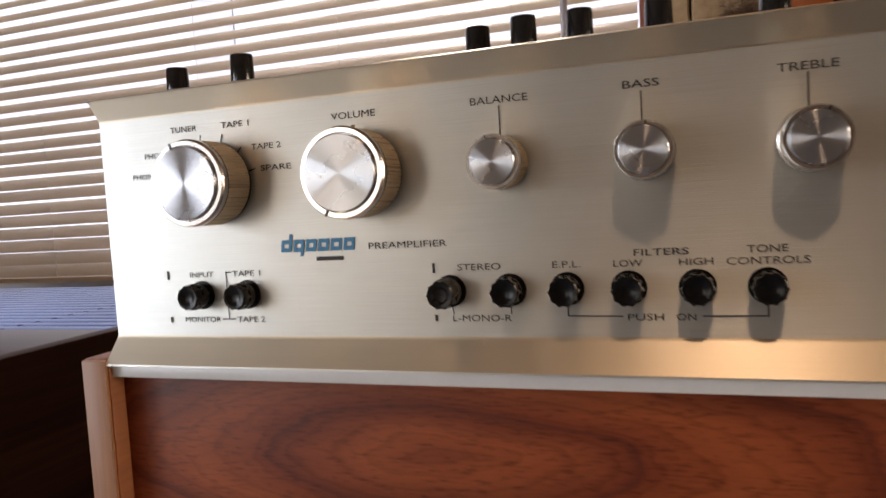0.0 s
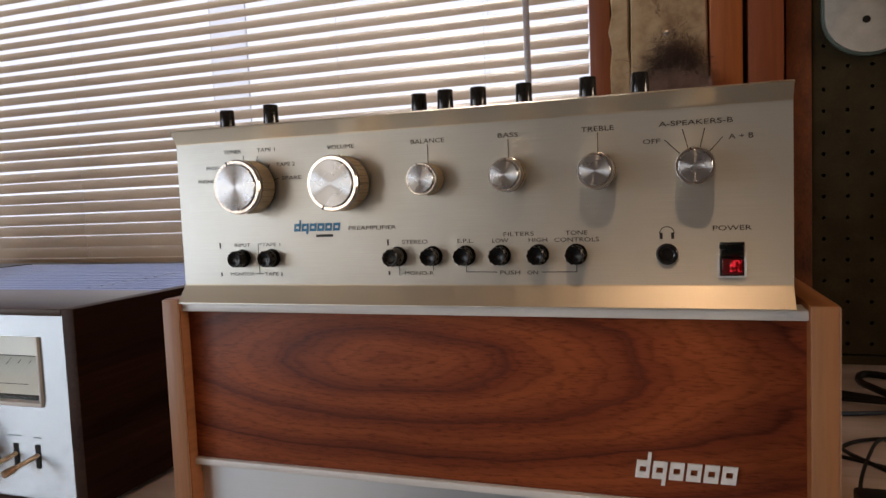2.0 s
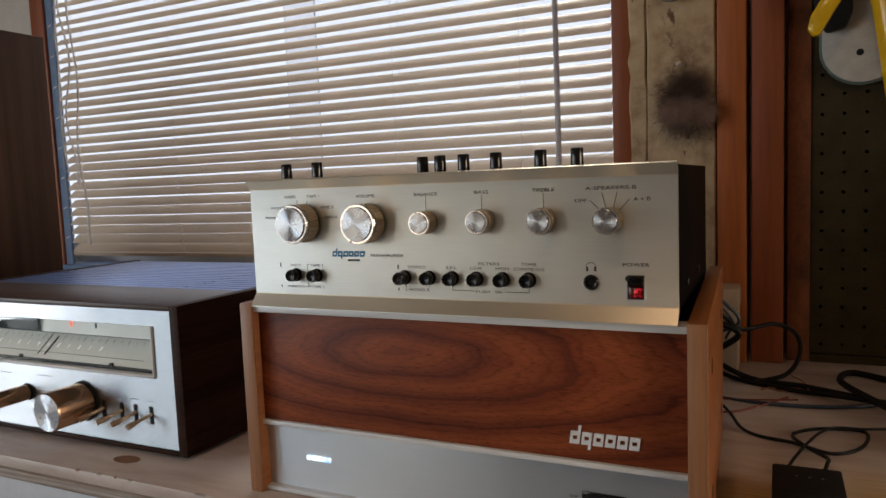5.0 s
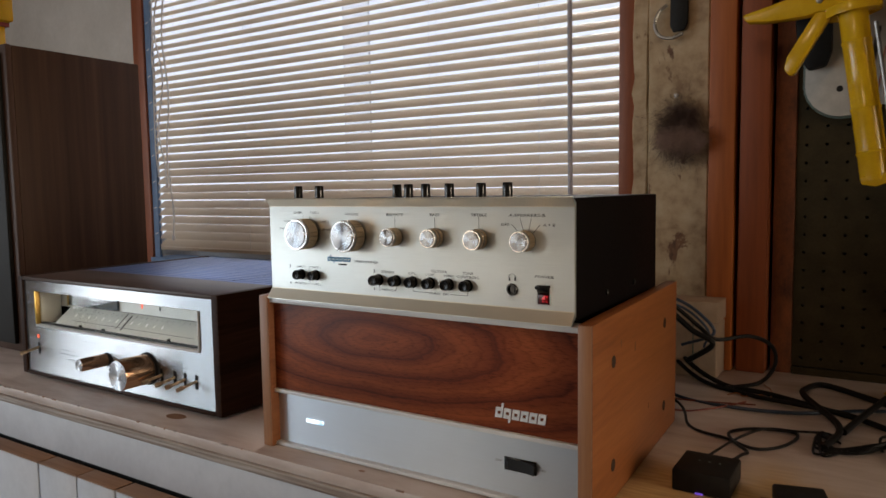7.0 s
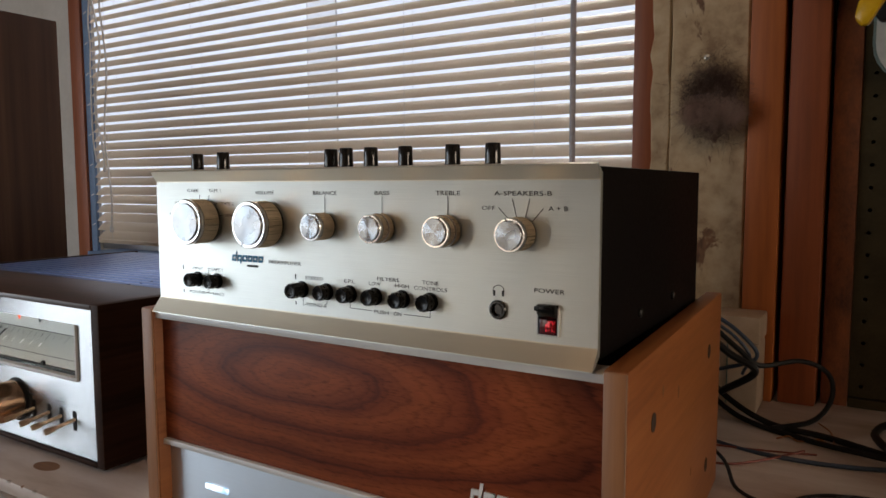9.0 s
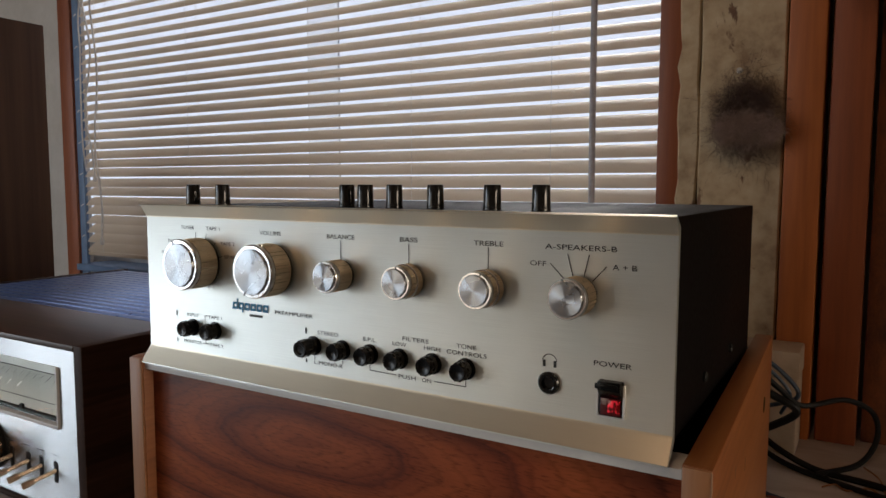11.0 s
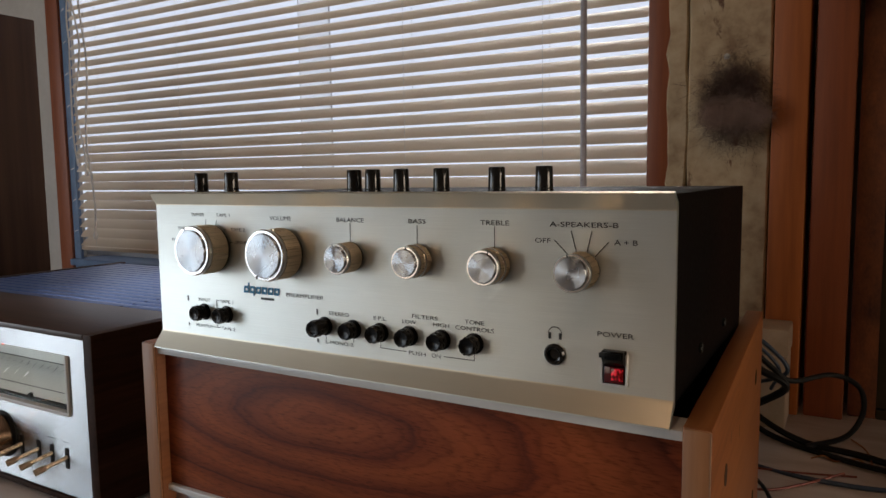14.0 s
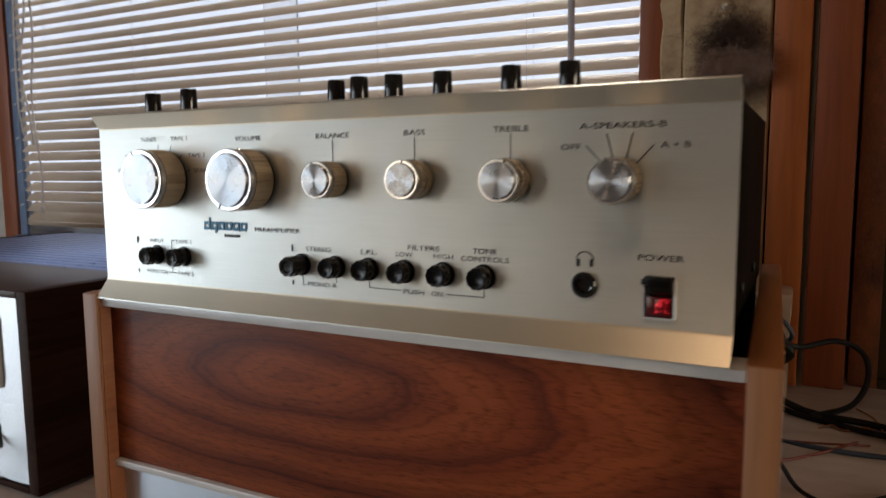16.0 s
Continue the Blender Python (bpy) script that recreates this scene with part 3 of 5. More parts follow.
# gap in this wall is made up to hold the fill lamp
w = block(WEST - 0.1, -2.3, SOUTH - 0.1, SOUTH, LOW, HIGH)
block(-1.4, EAST + 0.1, SOUTH - 0.1, SOUTH, LOW, HIGH, bm=w)
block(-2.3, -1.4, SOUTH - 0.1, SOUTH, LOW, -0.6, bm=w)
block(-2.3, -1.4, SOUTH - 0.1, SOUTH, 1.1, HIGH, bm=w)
setting("wall_south", w, ROOM_WOOD, "brown boarded workshop wall", "wall")
w = block(WEST - 0.1, WEST, SOUTH, -2.55, LOW, HIGH)
block(WEST - 0.1, WEST, -0.96, NORTH, LOW, HIGH, bm=w)
block(WEST - 0.1, WEST, -2.55, -0.96, 0.95, HIGH, bm=w)
block(WEST - 0.1, WEST, -1.475, -1.445, LOW, 0.95, bm=w)
setting("wall_west", w, ROOM_WOOD, "brown boarded wall with an open doorway", "wall")

# window with two sliding panes behind the blind
win = thing("window_1", (-0.6, NORTH + 0.03, WIN_B), "wooden window with two panes behind a closed blind", "window", kind="structure")
fr = block(GLASS_L, GLASS_L + 0.008, NORTH + 0.04, NORTH + 0.08, WIN_B, WIN_T)
block(WIN_R - 0.008, WIN_R, NORTH + 0.04, NORTH + 0.08, WIN_B, WIN_T, bm=fr)
block(GLASS_L + 0.008, WIN_R - 0.008, NORTH + 0.04, NORTH + 0.08, WIN_B, WIN_B + 0.05, bm=fr)
block(GLASS_L + 0.008, WIN_R - 0.008, NORTH + 0.04, NORTH + 0.08, WIN_T - 0.05, WIN_T, bm=fr)
part("window_frame", fr, OLD_WHITE, win)
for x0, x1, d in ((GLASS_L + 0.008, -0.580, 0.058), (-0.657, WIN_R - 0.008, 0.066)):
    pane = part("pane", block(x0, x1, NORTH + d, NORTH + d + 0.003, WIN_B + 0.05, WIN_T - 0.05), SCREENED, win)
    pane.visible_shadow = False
part("window_sill", block(WIN_L - 0.01, WIN_R, 0.595, NORTH + 0.04, WIN_B - 0.012, WIN_B + 0.002, bevel=0.002), BLUE_STRIP, win)

setting("backdrop", block(-9, 7, 3.4, 3.41, -3, 2.7), SKY_GLOW, "pale overcast daylight outside the window", "sky")
setting("ground", block(-60, 60, 0.76, 80, -1.3, -1.2), CONCRETE, "pale ground outside the window", "ground")

# brown trim, blue jamb strip and posts beside the window
casing = block(-1.262, -1.219, 0.598, 0.610, 0.0, WIN_T + 0.05, bevel=0.002)
block(-1.261, REVEAL_L, 0.609, NORTH, 0.0, WIN_T + 0.05, bm=casing)
setting("trim_1", casing, TRIM_BROWN, "brown stained window trim board", "trim")
setting("trim_2", block(-1.2185, -1.197, 0.603, 0.6105, 0.0, WIN_T, bevel=0.002), BLUE_STRIP, "worn blue painted strip along the window", "trim")
setting("trim_3", block(0.009, 0.036, 0.590, NORTH, 0.0, HIGH, bevel=0.002), TRIM_BROWN, "brown stained window jamb board", "trim")


def worn_post(x0, x1, y0, y1, z0, z1, wear, seed):
    """A sawn post with slightly wandering edges."""
    rnd = random.Random(seed)
    bm = bmesh.new()
    rows = []
    n = 70
    for i in range(n + 1):
        z = z0 + (z1 - z0) * i / n
        a, b = rnd.uniform(-wear, wear), rnd.uniform(-wear, wear) * 0.5
        rows.append([bm.verts.new(p) for p in ((x0 + a, y1, z), (x0 + a, y0 + 0.002, z), (x0 + a + 0.002, y0, z), (x1 + b - 0.002, y0, z), (x1 + b, y0 + 0.002, z), (x1 + b, y1, z))])
    for r, s in zip(rows, rows[1:]):
        for k in range(5):
            bm.faces.new((r[k], r[k + 1], s[k + 1], s[k]))
    bm.faces.new(rows[-1])
    bmesh.ops.recalc_face_normals(bm, faces=bm.faces[:])
    return bm


setting("post_1", worn_post(0.0365, 0.0605, 0.574, NORTH, 0.0, HIGH, 0.0028, 3), CHIPPED, "narrow post board with flaking cream paint", "post")
setting("post_2", worn_post(0.0622, 0.152, 0.571, NORTH, 0.0, HIGH, 0.0006, 5), CHIPPED, "wide post with stained and flaking cream paint", "post")
setting("post_3", block(0.1545, 0.191, 0.560, NORTH, 0.0, HIGH, bevel=0.002), STUD, "orange-brown wooden stud", "post")
setting("post_4", block(0.1965, 0.236, 0.566, NORTH, 0.0, HIGH, bevel=0.002), STUD_DARK, "red-brown wooden stud", "post")
setting("wall_panel", block(0.2405, 0.268, 0.588, NORTH, 0.0, HIGH, bevel=0.001), ROUGH_PLY, "rough dark splintered plywood strip", "panel")


def pegboard(x0, z0, nx, nz, pitch, y, thick, r):
    """A perforated board: every cell has an eight-sided hole that goes through it."""
    verts, faces = [], []
    ring = [(math.cos(math.pi * (k / 4 + 0.125)) * r, math.sin(math.pi * (k / 4 + 0.125)) * r) for k in range(8)]
    h = pitch / 2
    edge = [(h, h * 0.41), (h * 0.41, h), (-h * 0.41, h), (-h, h * 0.41), (-h, -h * 0.41), (-h * 0.41, -h), (h * 0.41, -h), (h, -h * 0.41)]
    corner = {0: (h, h), 2: (-h, h), 4: (-h, -h), 6: (h, -h)}
    for i in range(nx):
        for j in range(nz):
            cx, cz = x0 + pitch * (i + 0.5), z0 + pitch * (j + 0.5)
            base = len(verts)
            verts += [(cx + a, y, cz + b) for a, b in ring] + [(cx + a, y, cz + b) for a, b in edge] + [(cx + a, y + thick, cz + b) for a, b in ring]
            for k in range(8):
                m = (k + 1) % 8
                if k in corner:
                    verts.append((cx + corner[k][0], y, cz + corner[k][1]))
                    faces.append((base + k, base + 8 + k, len(verts) - 1, base + 8 + m, base + m))
                else:
                    faces.append((base + k, base + 8 + k, base + 8 + m, base + m))
                faces.append((base + k, base + m, base + 16 + m, base + 16 + k))
    me = bpy.data.meshes.new("pegboard")
    me.from_pydata(verts, [], faces)
    bm = bmesh.new()
    bm.from_mesh(me)
    bmesh.ops.remove_doubles(bm, verts=bm.verts[:], dist=0.0001)
    bm.to_mesh(me)
    bm.free()
    ob = new("pegboard", me)
    me.materials.append(PEG)
    return ob


tagged(pegboard(0.2685, 0.012, 24, 34, 0.0254, 0.592, 0.005, 0.0024), "dark olive pegboard with rows of holes", "pegboard", kind="structure")
# solid black sheet, its colour stands for the shade seen through the holes
setting("pegboard_shade_sheet", block(0.2685, 0.90, 0.615, NORTH, 0.0, HIGH), MATTE_BLACK, "black sheet that paints the shade of the hollow behind the pegboard", "panel")
setting("baseboard", block(0.2685, 0.90, 0.588, 0.614, 0.0, 0.0105), PEG, "dark wooden batten under the pegboard", "trim")

# frames of unseen openings, the south one added for fill; hanging bulb
for name, x0, x1, y0, y1, z0, z1 in (("door_1", WEST - 0.09, WEST + 0.015, -2.55, -0.96, LOW, 0.95), ("south_fill_opening", -2.3, -1.4, SOUTH - 0.09, SOUTH + 0.015, -0.6, 1.1), ("east_lamp_opening", EAST - 0.015, EAST + 0.09, -0.70, 0.20, -0.15, 0.75)):
    win = thing(name, ((x0 + x1) / 2, (y0 + y1) / 2, z0), "unseen white framed opening, a lamp in it stands in for daylight", "doorway" if name == "door_1" else "window", kind="structure")
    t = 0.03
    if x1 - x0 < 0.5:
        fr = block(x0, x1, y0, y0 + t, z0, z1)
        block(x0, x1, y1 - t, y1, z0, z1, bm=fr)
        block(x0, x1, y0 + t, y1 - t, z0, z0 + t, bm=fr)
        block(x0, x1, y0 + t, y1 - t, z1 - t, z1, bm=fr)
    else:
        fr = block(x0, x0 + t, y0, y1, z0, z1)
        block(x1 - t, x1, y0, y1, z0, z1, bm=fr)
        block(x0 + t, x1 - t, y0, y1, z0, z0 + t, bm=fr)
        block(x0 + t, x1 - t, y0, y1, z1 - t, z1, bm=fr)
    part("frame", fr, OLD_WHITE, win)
lamp = thing("pendant_lamp", (0.14, -0.58, HIGH), "bare warm bulb hanging on a cord", "lamp")
part("cord", tube([(0.14, -0.58, HIGH), (0.14, -0.58, 1.115)], 0.003, steps=1), CABLE_BLACK, lamp)
part("socket", lathe([(0, 1.115), (0.016, 1.110), (0.018, 1.070), (0, 1.070)], upright(0.14, -0.58, 0)), BLACK_PLASTIC, lamp)
part("bulb", lathe([(0.012, 1.070), (0.016, 1.050), (0.028, 1.025), (0.031, 1.010), (0.027, 0.992), (0.015, 0.980), (0, 0.978)], upright(0.14, -0.58, 0)), BULB_GLOW, lamp).visible_shadow = False

# pale staples along the blue jamb
for k in range(12):
    pin = thing("staple", (-1.206, 0.603, 0.17 + 0.066 * k), "small pale staple in the blue window strip", "staple", "staples in the window strip")
    part("wire", tube([(-1.212, 0.6045, 0.17 + 0.066 * k), (-1.210, 0.6025, 0.171 + 0.066 * k), (-1.203, 0.6025, 0.174 + 0.066 * k), (-1.201, 0.6045, 0.1745 + 0.066 * k)], 0.0011, 6, 1), CORD, pin)

# ---- venetian blind ----
blind = thing("venetian_blind", (-0.6, 0.612, 0.133), "cream venetian blind with tilted slats, lowered", "blind")
PITCH, TILT_SLAT, SLAT_W = 0.0195, radians(40.5), 0.0272
B_L, B_R = -1.192, 0.006


def slat_mesh():
    bm = bmesh.new()
    rows = []
    for k in range(7):
        u = (k / 6 - 0.5) * SLAT_W
        crown = 0.0024 * (1 - (2 * u / SLAT_W) ** 2)
        y = u * math.cos(TILT_SLAT) - crown * math.sin(TILT_SLAT)
        z = u * math.sin(TILT_SLAT) + crown * math.cos(TILT_SLAT)
        rows.append([bm.verts.new((B_L + (B_R - B_L) * i / 10, y, z)) for i in range(11)])
    for a, b in zip(rows, rows[1:]):
        for i in range(10):
            bm.faces.new((a[i], a[i + 1], b[i + 1], b[i]))
    me = bpy.data.meshes.new("slat")
    bm.to_mesh(me)
    bm.free()
    return finish(me, SLAT, 60)


slat = slat_mesh()
rs = random.Random(11)
for i in range(47):
    ob = new("slat", slat)
    ob.parent = blind
    ob.matrix_parent_inverse = Matrix.Translation(-blind.location)
    ob.matrix_basis = pose(0, 0.612, 0.150 + PITCH * i, rs.uniform(-1.0, 1.0), 0, 0) @ pose(0, 0, 0, 0, rs.uniform(-0.05, 0.05), 0)
part("bottom_rail", block(B_L, B_R, 0.602, 0.623, 0.132, 0.140, bevel=0.002), SLAT, blind)
part("head_rail", block(B_L, B_R, 0.597, 0.627, 1.06, 1.085, bevel=0.002), SLAT, blind)
for x in (-1.135, -0.86, -0.36, -0.135):
    for dy in (-0.0125, 0.0125):
        part("ladder_cord", tube([(x, 0.612 + dy, 0.14), (x, 0.612 + dy, 1.06)], 0.00035, 5, 1), CORD, blind)
part("tilt_wand", tube([(-0.071, 0.585, 0.16), (-0.073, 0.586, 0.6), (-0.074, 0.592, 1.06)], 0.0043, 8, 4), WAND, blind, "grey plastic tilt wand")
rs = random.Random(4)
cord = [(-1.172 + rs.uniform(-0.006, 0.006), 0.590, 1.06 - 0.05 * i) for i in range(16)]
part("pull_cord", tube(cord, 0.0016, 6, 4), CORD, blind, "loose knotted white pull cord")
for lean, low, sway in ((0.028, 0.30, 0.012), (0.052, 0.17, 0.008)):
    hang = [(-1.172 + lean + sway * math.sin(i * 1.3 + lean * 40), 0.586, 1.06 - (1.06 - low) * i / 15) for i in range(16)]
    part("pull_cord", tube(hang, 0.0019, 6, 4), CORD, blind, "loose knotted white pull cord")
    part("cord_tassel", lathe([(0, -0.012), (0.0035, -0.011), (0.0042, -0.004), (0.0020, 0.004), (0, 0.005)], upright(*hang[-1]), 12), CORD, blind)

# ---- workbench ----
bench = thing("workbench", (-0.3, 0.3, LOW), "plywood-topped workbench with a white painted apron", "workbench")
part("worktop", block(-2.2, 1.6, -0.030, NORTH - 0.002, -0.012, 0.0, bevel=0.001), BENCH_TOP, bench, "worn bare plywood top")
part("edge_strip", block(-2.2, 1.6, -0.033, NORTH - 0.002, -0.022, -0.0125, bevel=0.001), PLY_EDGE, bench, "splintered plywood edge")
part("apron", block(-2.2, 1.6, -0.031, -0.006, -0.0735, -0.0225, bevel=0.0015), OLD_WHITE, bench, "white painted apron board")
part("carcass", block(-2.2, 1.6, -0.026, 0.60, LOW, -0.0755), MATTE_BLACK, bench)
edges = [-1.55, -1.30, -1.10, -0.93, -0.74, -0.555, -0.465, -0.385, -0.22, -0.08, 0.06, 0.25, 0.44, 0.65, 0.9, 1.2]
for k, (xa, xb) in enumerate(zip(edges, edges[1:])):
    gap = 0.003 if k % 2 else 0.0008
    board = part("door_board", block(xa + gap, xb - 0.0008, -0.060, -0.034, LOW + 0.12, -0.078, bevel=0.0012), OLD_WHITE, bench)
    part("raw_edge", block(xa + gap, xb - 0.0008, -0.0595, -0.0345, -0.0778, -0.0757, bevel=0.0006), RAW_EDGE, board, "unpainted wooden top edge")
rs = random.Random(8)
for k, (x, y, s) in enumerate(((-0.352, 0.006, 0.016), (-0.045, -0.012, 0.004), (0.22, 0.05, 0.003), (0.30, 0.12, 0.004))):
    m = Matrix.Translation((x, y, 0.0003)) @ Matrix.Diagonal((s, s * 0.55, 1, 1))
    part("knot", lathe([(0, 0), (1, 0.0)], m, 18), RAW_EDGE, bench, "dark knot patch in the plywood")

rs = random.Random(12)
for k in range(26):
    x = rs.uniform(-0.75, 0.35)
    w = rs.uniform(0.0015, 0.010)
    part("splinter", block(x, x + w, -0.0304, -0.0296 + rs.uniform(0, 0.002), -0.0012, 0.0001 + rs.uniform(0, 0.0002)), RAW_EDGE if k % 2 else PLY_EDGE, bench, "chipped raw wood along the worktop edge")

# ---- power amplifier ----
AMP_L, AMP_R, AMP_T = -0.1840, 0.1895, 0.165
amp = thing("power_amplifier", (0, 0.13, 0), "power amplifier with walnut front and silver panel in pine case", "amplifier")
for x0, x1, skew in ((AMP_L, AMP_L + 0.0125, 0.0), (AMP_R - 0.0125, AMP_R, 2.1)):
    hinge = Matrix.Translation((x1, -0.0065, 0)) @ Euler((0, 0, radians(skew))).to_matrix().to_4x4() @ Matrix.Translation((-x1, 0.0065, 0))
    side = part("side_panel", block(x0, x1, -0.0065, 0.294, 0.0, AMP_T, bevel=0.0008, turn=hinge), PINE, amp, "oiled pine side board")
    part("front_edge", block(x0 + 0.0004, x1 - 0.0004, -0.0085, -0.0066, 0.0003, AMP_T - 0.0004, bevel=0.0006), PINE_EDGE, side)
    part("worn_corner", block(x1 - 0.0007, x1 + 0.0001, -0.0087, -0.0080, 0.0010, AMP_T - 0.0006, bevel=0.0002), RAW_EDGE, side, "pale rubbed corner of the board")
    out = 1 if x0 > 0 else -1
    xo = x1 if out > 0 else x0
    for y, z in ((0.049, 0.124), (0.049, 0.032), (0.236, 0.126), (0.236, 0.034)):
        plug = hinge @ Matrix.Translation((xo, y, z)) @ Euler((0, radians(90 * out), 0)).to_matrix().to_4x4()
        part("screw_hole", lathe([(0.0058, -0.001), (0.0056, 0.0003), (0, 0.0002)], plug, 18), HOLE, side, "dark plugged screw hole")
    for y, z, r in ((0.072, 0.136, 0.0040), (0.118, 0.124, 0.0046), (0.170, 0.052, 0.0034)):
        knot = hinge @ Matrix.Translation((xo, y, z)) @ Euler((0, radians(90 * out), 0)).to_matrix().to_4x4() @ Matrix.Diagonal((1.0, 0.6, 1, 1))
        part("knot", lathe([(r, 0.0001), (r * 0.5, 0.0002), (0, 0.0002)], knot, 14), KNOT, side, "dark knot in the pine")
XL, XR = AMP_L + 0.0126, AMP_R - 0.0126
part("front_board", block(XL, XR, 0.0005, 0.014, 0.0635, 0.1572, bevel=0.0004), WALNUT, amp, "walnut veneer front with oval grain")
part("trim_strip", block(XL, XR, -0.0055, 0.014, 0.1574, 0.1622, bevel=0.0006), TRIM_WHITE, amp, "white plastic trim strip")
part("trim_strip", block(XL, XR, -0.0025, 0.014, 0.0592, 0.0633, bevel=0.0006), TRIM_WHITE, amp, "white plastic trim strip")
part("trim_strip", block(XL, XR, -0.0025, 0.014, 0.0012, 0.0048, bevel=0.0006), TRIM_WHITE, amp, "white plastic trim strip")
add_uv(part("lower_panel", block(XL, XR, 0.0040, 0.014, 0.0049, 0.0591), SILVER, amp, "brushed silver lower panel"))
part("top_cover", block(XL, 0.1640, 0.0142, 0.268, 0.004, 0.1618, bevel=0.0005), BLACK_METAL, amp, "black metal chassis")
part("power_light", block(-0.1315, -0.1075, 0.0025, 0.0038, 0.0308, 0.0348, bevel=0.0006), BLUE_LED, amp, "glowing blue-white pilot light")
sw = part("rocker_switch", block(0.1045, 0.1355, 0.0028, 0.0039, 0.0275, 0.0395, bevel=0.0004), BLACK_PLASTIC, amp, "black rocker switch")
part("rocker", outline_slab([(0.1085, 0.0), (0.1350, 0.0), (0.1350, -0.0045), (0.122, -0.0012), (0.1085, -0.0008)], 0.0095, Matrix(((1, 0, 0, 0), (0, 0, 1, 0.0028), (0, 1, 0, 0.0288), (0, 0, 0, 1)))), MATTE_BLACK, sw)
lettering("OFF", 0.0985, 0.0345, 0.0062, 0.0021, 0.0036, INK, amp)
lettering("ON", 0.1410, 0.0330, 0.0046, 0.0021, 0.0036, INK, amp)
emblem(0.0975, 0.0795, 0.049, 0.0125, 0.0002, WHITE_BADGE, amp, 0.0012)
for x in (-0.15, 0.15):
    for y in (0.03, 0.24):
        part("foot", lathe([(0, 0), (0.008, 0), (0.009, 0.004), (0, 0.004)], upright(x, y, 0), 16), BLACK_PLASTIC, amp)

# ---- preamplifier ----
pre = thing("preamplifier", (0, 0.12, 0.1624), "preamplifier with a champagne aluminium front, black case and round knobs", "preamplifier")
profile = [(-0.0060, 0.2668), (-0.0052, 0.2672), (-0.0005, 0.2600), (0.0, 0.2590), (0.0, 0.1735), (-0.0008, 0.1722), (-0.0080, 0.1632), (-0.0080, 0.1625), (-0.0060, 0.1625), (0.0030, 0.1700), (0.0030, 0.2625), (-0.0042, 0.2677)]


def extrude_profile(pts, x0, x1):
    bm = bmesh.new()
    a = [bm.verts.new((x0, y, z)) for y, z in pts]
    b = [bm.verts.new((x1, y, z)) for y, z in pts]
    n = len(pts)
    for i in range(n):
        bm.faces.new((a[i], a[(i + 1) % n], b[(i + 1) % n], b[i]))
    bm.faces.new(a)
    bm.faces.new(list(reversed(b)))
    bmesh.ops.recalc_face_normals(bm, faces=bm.faces[:])
    return bm


plate = add_uv(part("faceplate", extrude_profile(profile, -0.1715, 0.1715), PANEL, pre, "brushed champagne aluminium faceplate with flared lips"))
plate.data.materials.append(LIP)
# faces of the flared lips get the tinted metal
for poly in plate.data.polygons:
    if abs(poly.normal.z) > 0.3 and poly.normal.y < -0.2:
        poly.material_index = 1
part("case", block(-0.1665, 0.1665, 0.0032, 0.249, 0.1630, 0.2662, bevel=0.0008), BLACK_METAL, pre, "black painted steel case")
for y, z in ((0.09, 0.178), (0.17, 0.178)):
    part("screw", lathe([(0, 0), (0.003, 0), (0.003, 0.0012), (0.002, 0.002), (0, 0.002)], Matrix.Translation((0.1665, y, z)) @ Euler((0, radians(90), 0)).to_matrix().to_4x4(), 12), MATTE_BLACK, pre, "small black case screw")


def knob(x, z, r, length, parent, y=0.0, pointer=90.0, band=False, step=0.0012):
    """A turned aluminium knob: a finely knurled barrel, a bright ledge and a raised spun face."""
    m = toward(x, y, z)
    ledge, f = length - step, r * 0.83
    body = part("knob", lathe([(0, 0.0002), (r * 0.95, 0.0002), (r * 0.95, length * 0.09)], m, 48), MATTE_BLACK, parent, "round aluminium knob with a spun face")
    if band:
        part("knurl", lathe([(r * 0.90, length * 0.08), (r * 1.02, length * 0.09), (r * 1.02, length * 0.36), (r * 0.97, length * 0.38)], m, 120, r * 0.030), TURNED, body, "fine knurled band")
        part("ring", lathe([(r * 0.97, length * 0.38), (r * 1.035, length * 0.40), (r * 1.035, length * 0.44), (r * 0.96, length * 0.46)], m, 48), POLISHED, body, "narrow polished ring")
    start = 0.46 if band else 0.11
    part("barrel", lathe([(r * 0.93, length * (start - 0.01)), (r * 0.995, length * start), (r * 0.995, ledge * 0.80)], m, 144, r * 0.016), TURNED, body)
    part("collar", lathe([(r * 0.975, ledge * 0.80), (r * 0.975, ledge * 0.83), (r * 1.0, ledge * 0.85), (r * 1.0, ledge * 0.95), (r * 0.955, ledge)], m, 56), POLISHED, body)
    part("rim", lathe([(r * 0.955, ledge), (f + r * 0.035, ledge), (f + r * 0.012, ledge - 0.0004), (f, ledge - 0.0004)], m, 64), POLISHED, body, "bright flat ledge round the face")
    part("face", lathe([(f, ledge - 0.0004), (f, length - 0.0003), (f - 0.0003, length), (0, length + 0.0001)], m, 72), SPUN, body, "spun aluminium face")
    a = radians(pointer)
    p = stroke([(x + r * 0.86 * math.cos(a), z + r * 0.86 * math.sin(a)), (x + r * 0.965 * math.cos(a), z + r * 0.965 * math.sin(a))], r * 0.06, y - ledge - 0.0002)
    part("pointer", p, INK, body)
    return body


knob(-0.1177, 0.2315, 0.0156, 0.0195, pre, pointer=112)
volume = knob(-0.0573, 0.2310, 0.0154, 0.0190, pre, pointer=246)
part("detent", lathe([(0, 0), (0.0011, 0), (0.0009, 0.0006), (0, 0.0008)], Matrix.Translation((-0.0573 + 0.0154 * 0.26, -0.0138, 0.2310 + 0.0154 * 0.962)) @ Euler((0, radians(15), 0)).to_matrix().to_4x4(), 12), POLISHED, volume)
knob(-0.0068, 0.2310, 0.0086, 0.0160, pre, pointer=104)
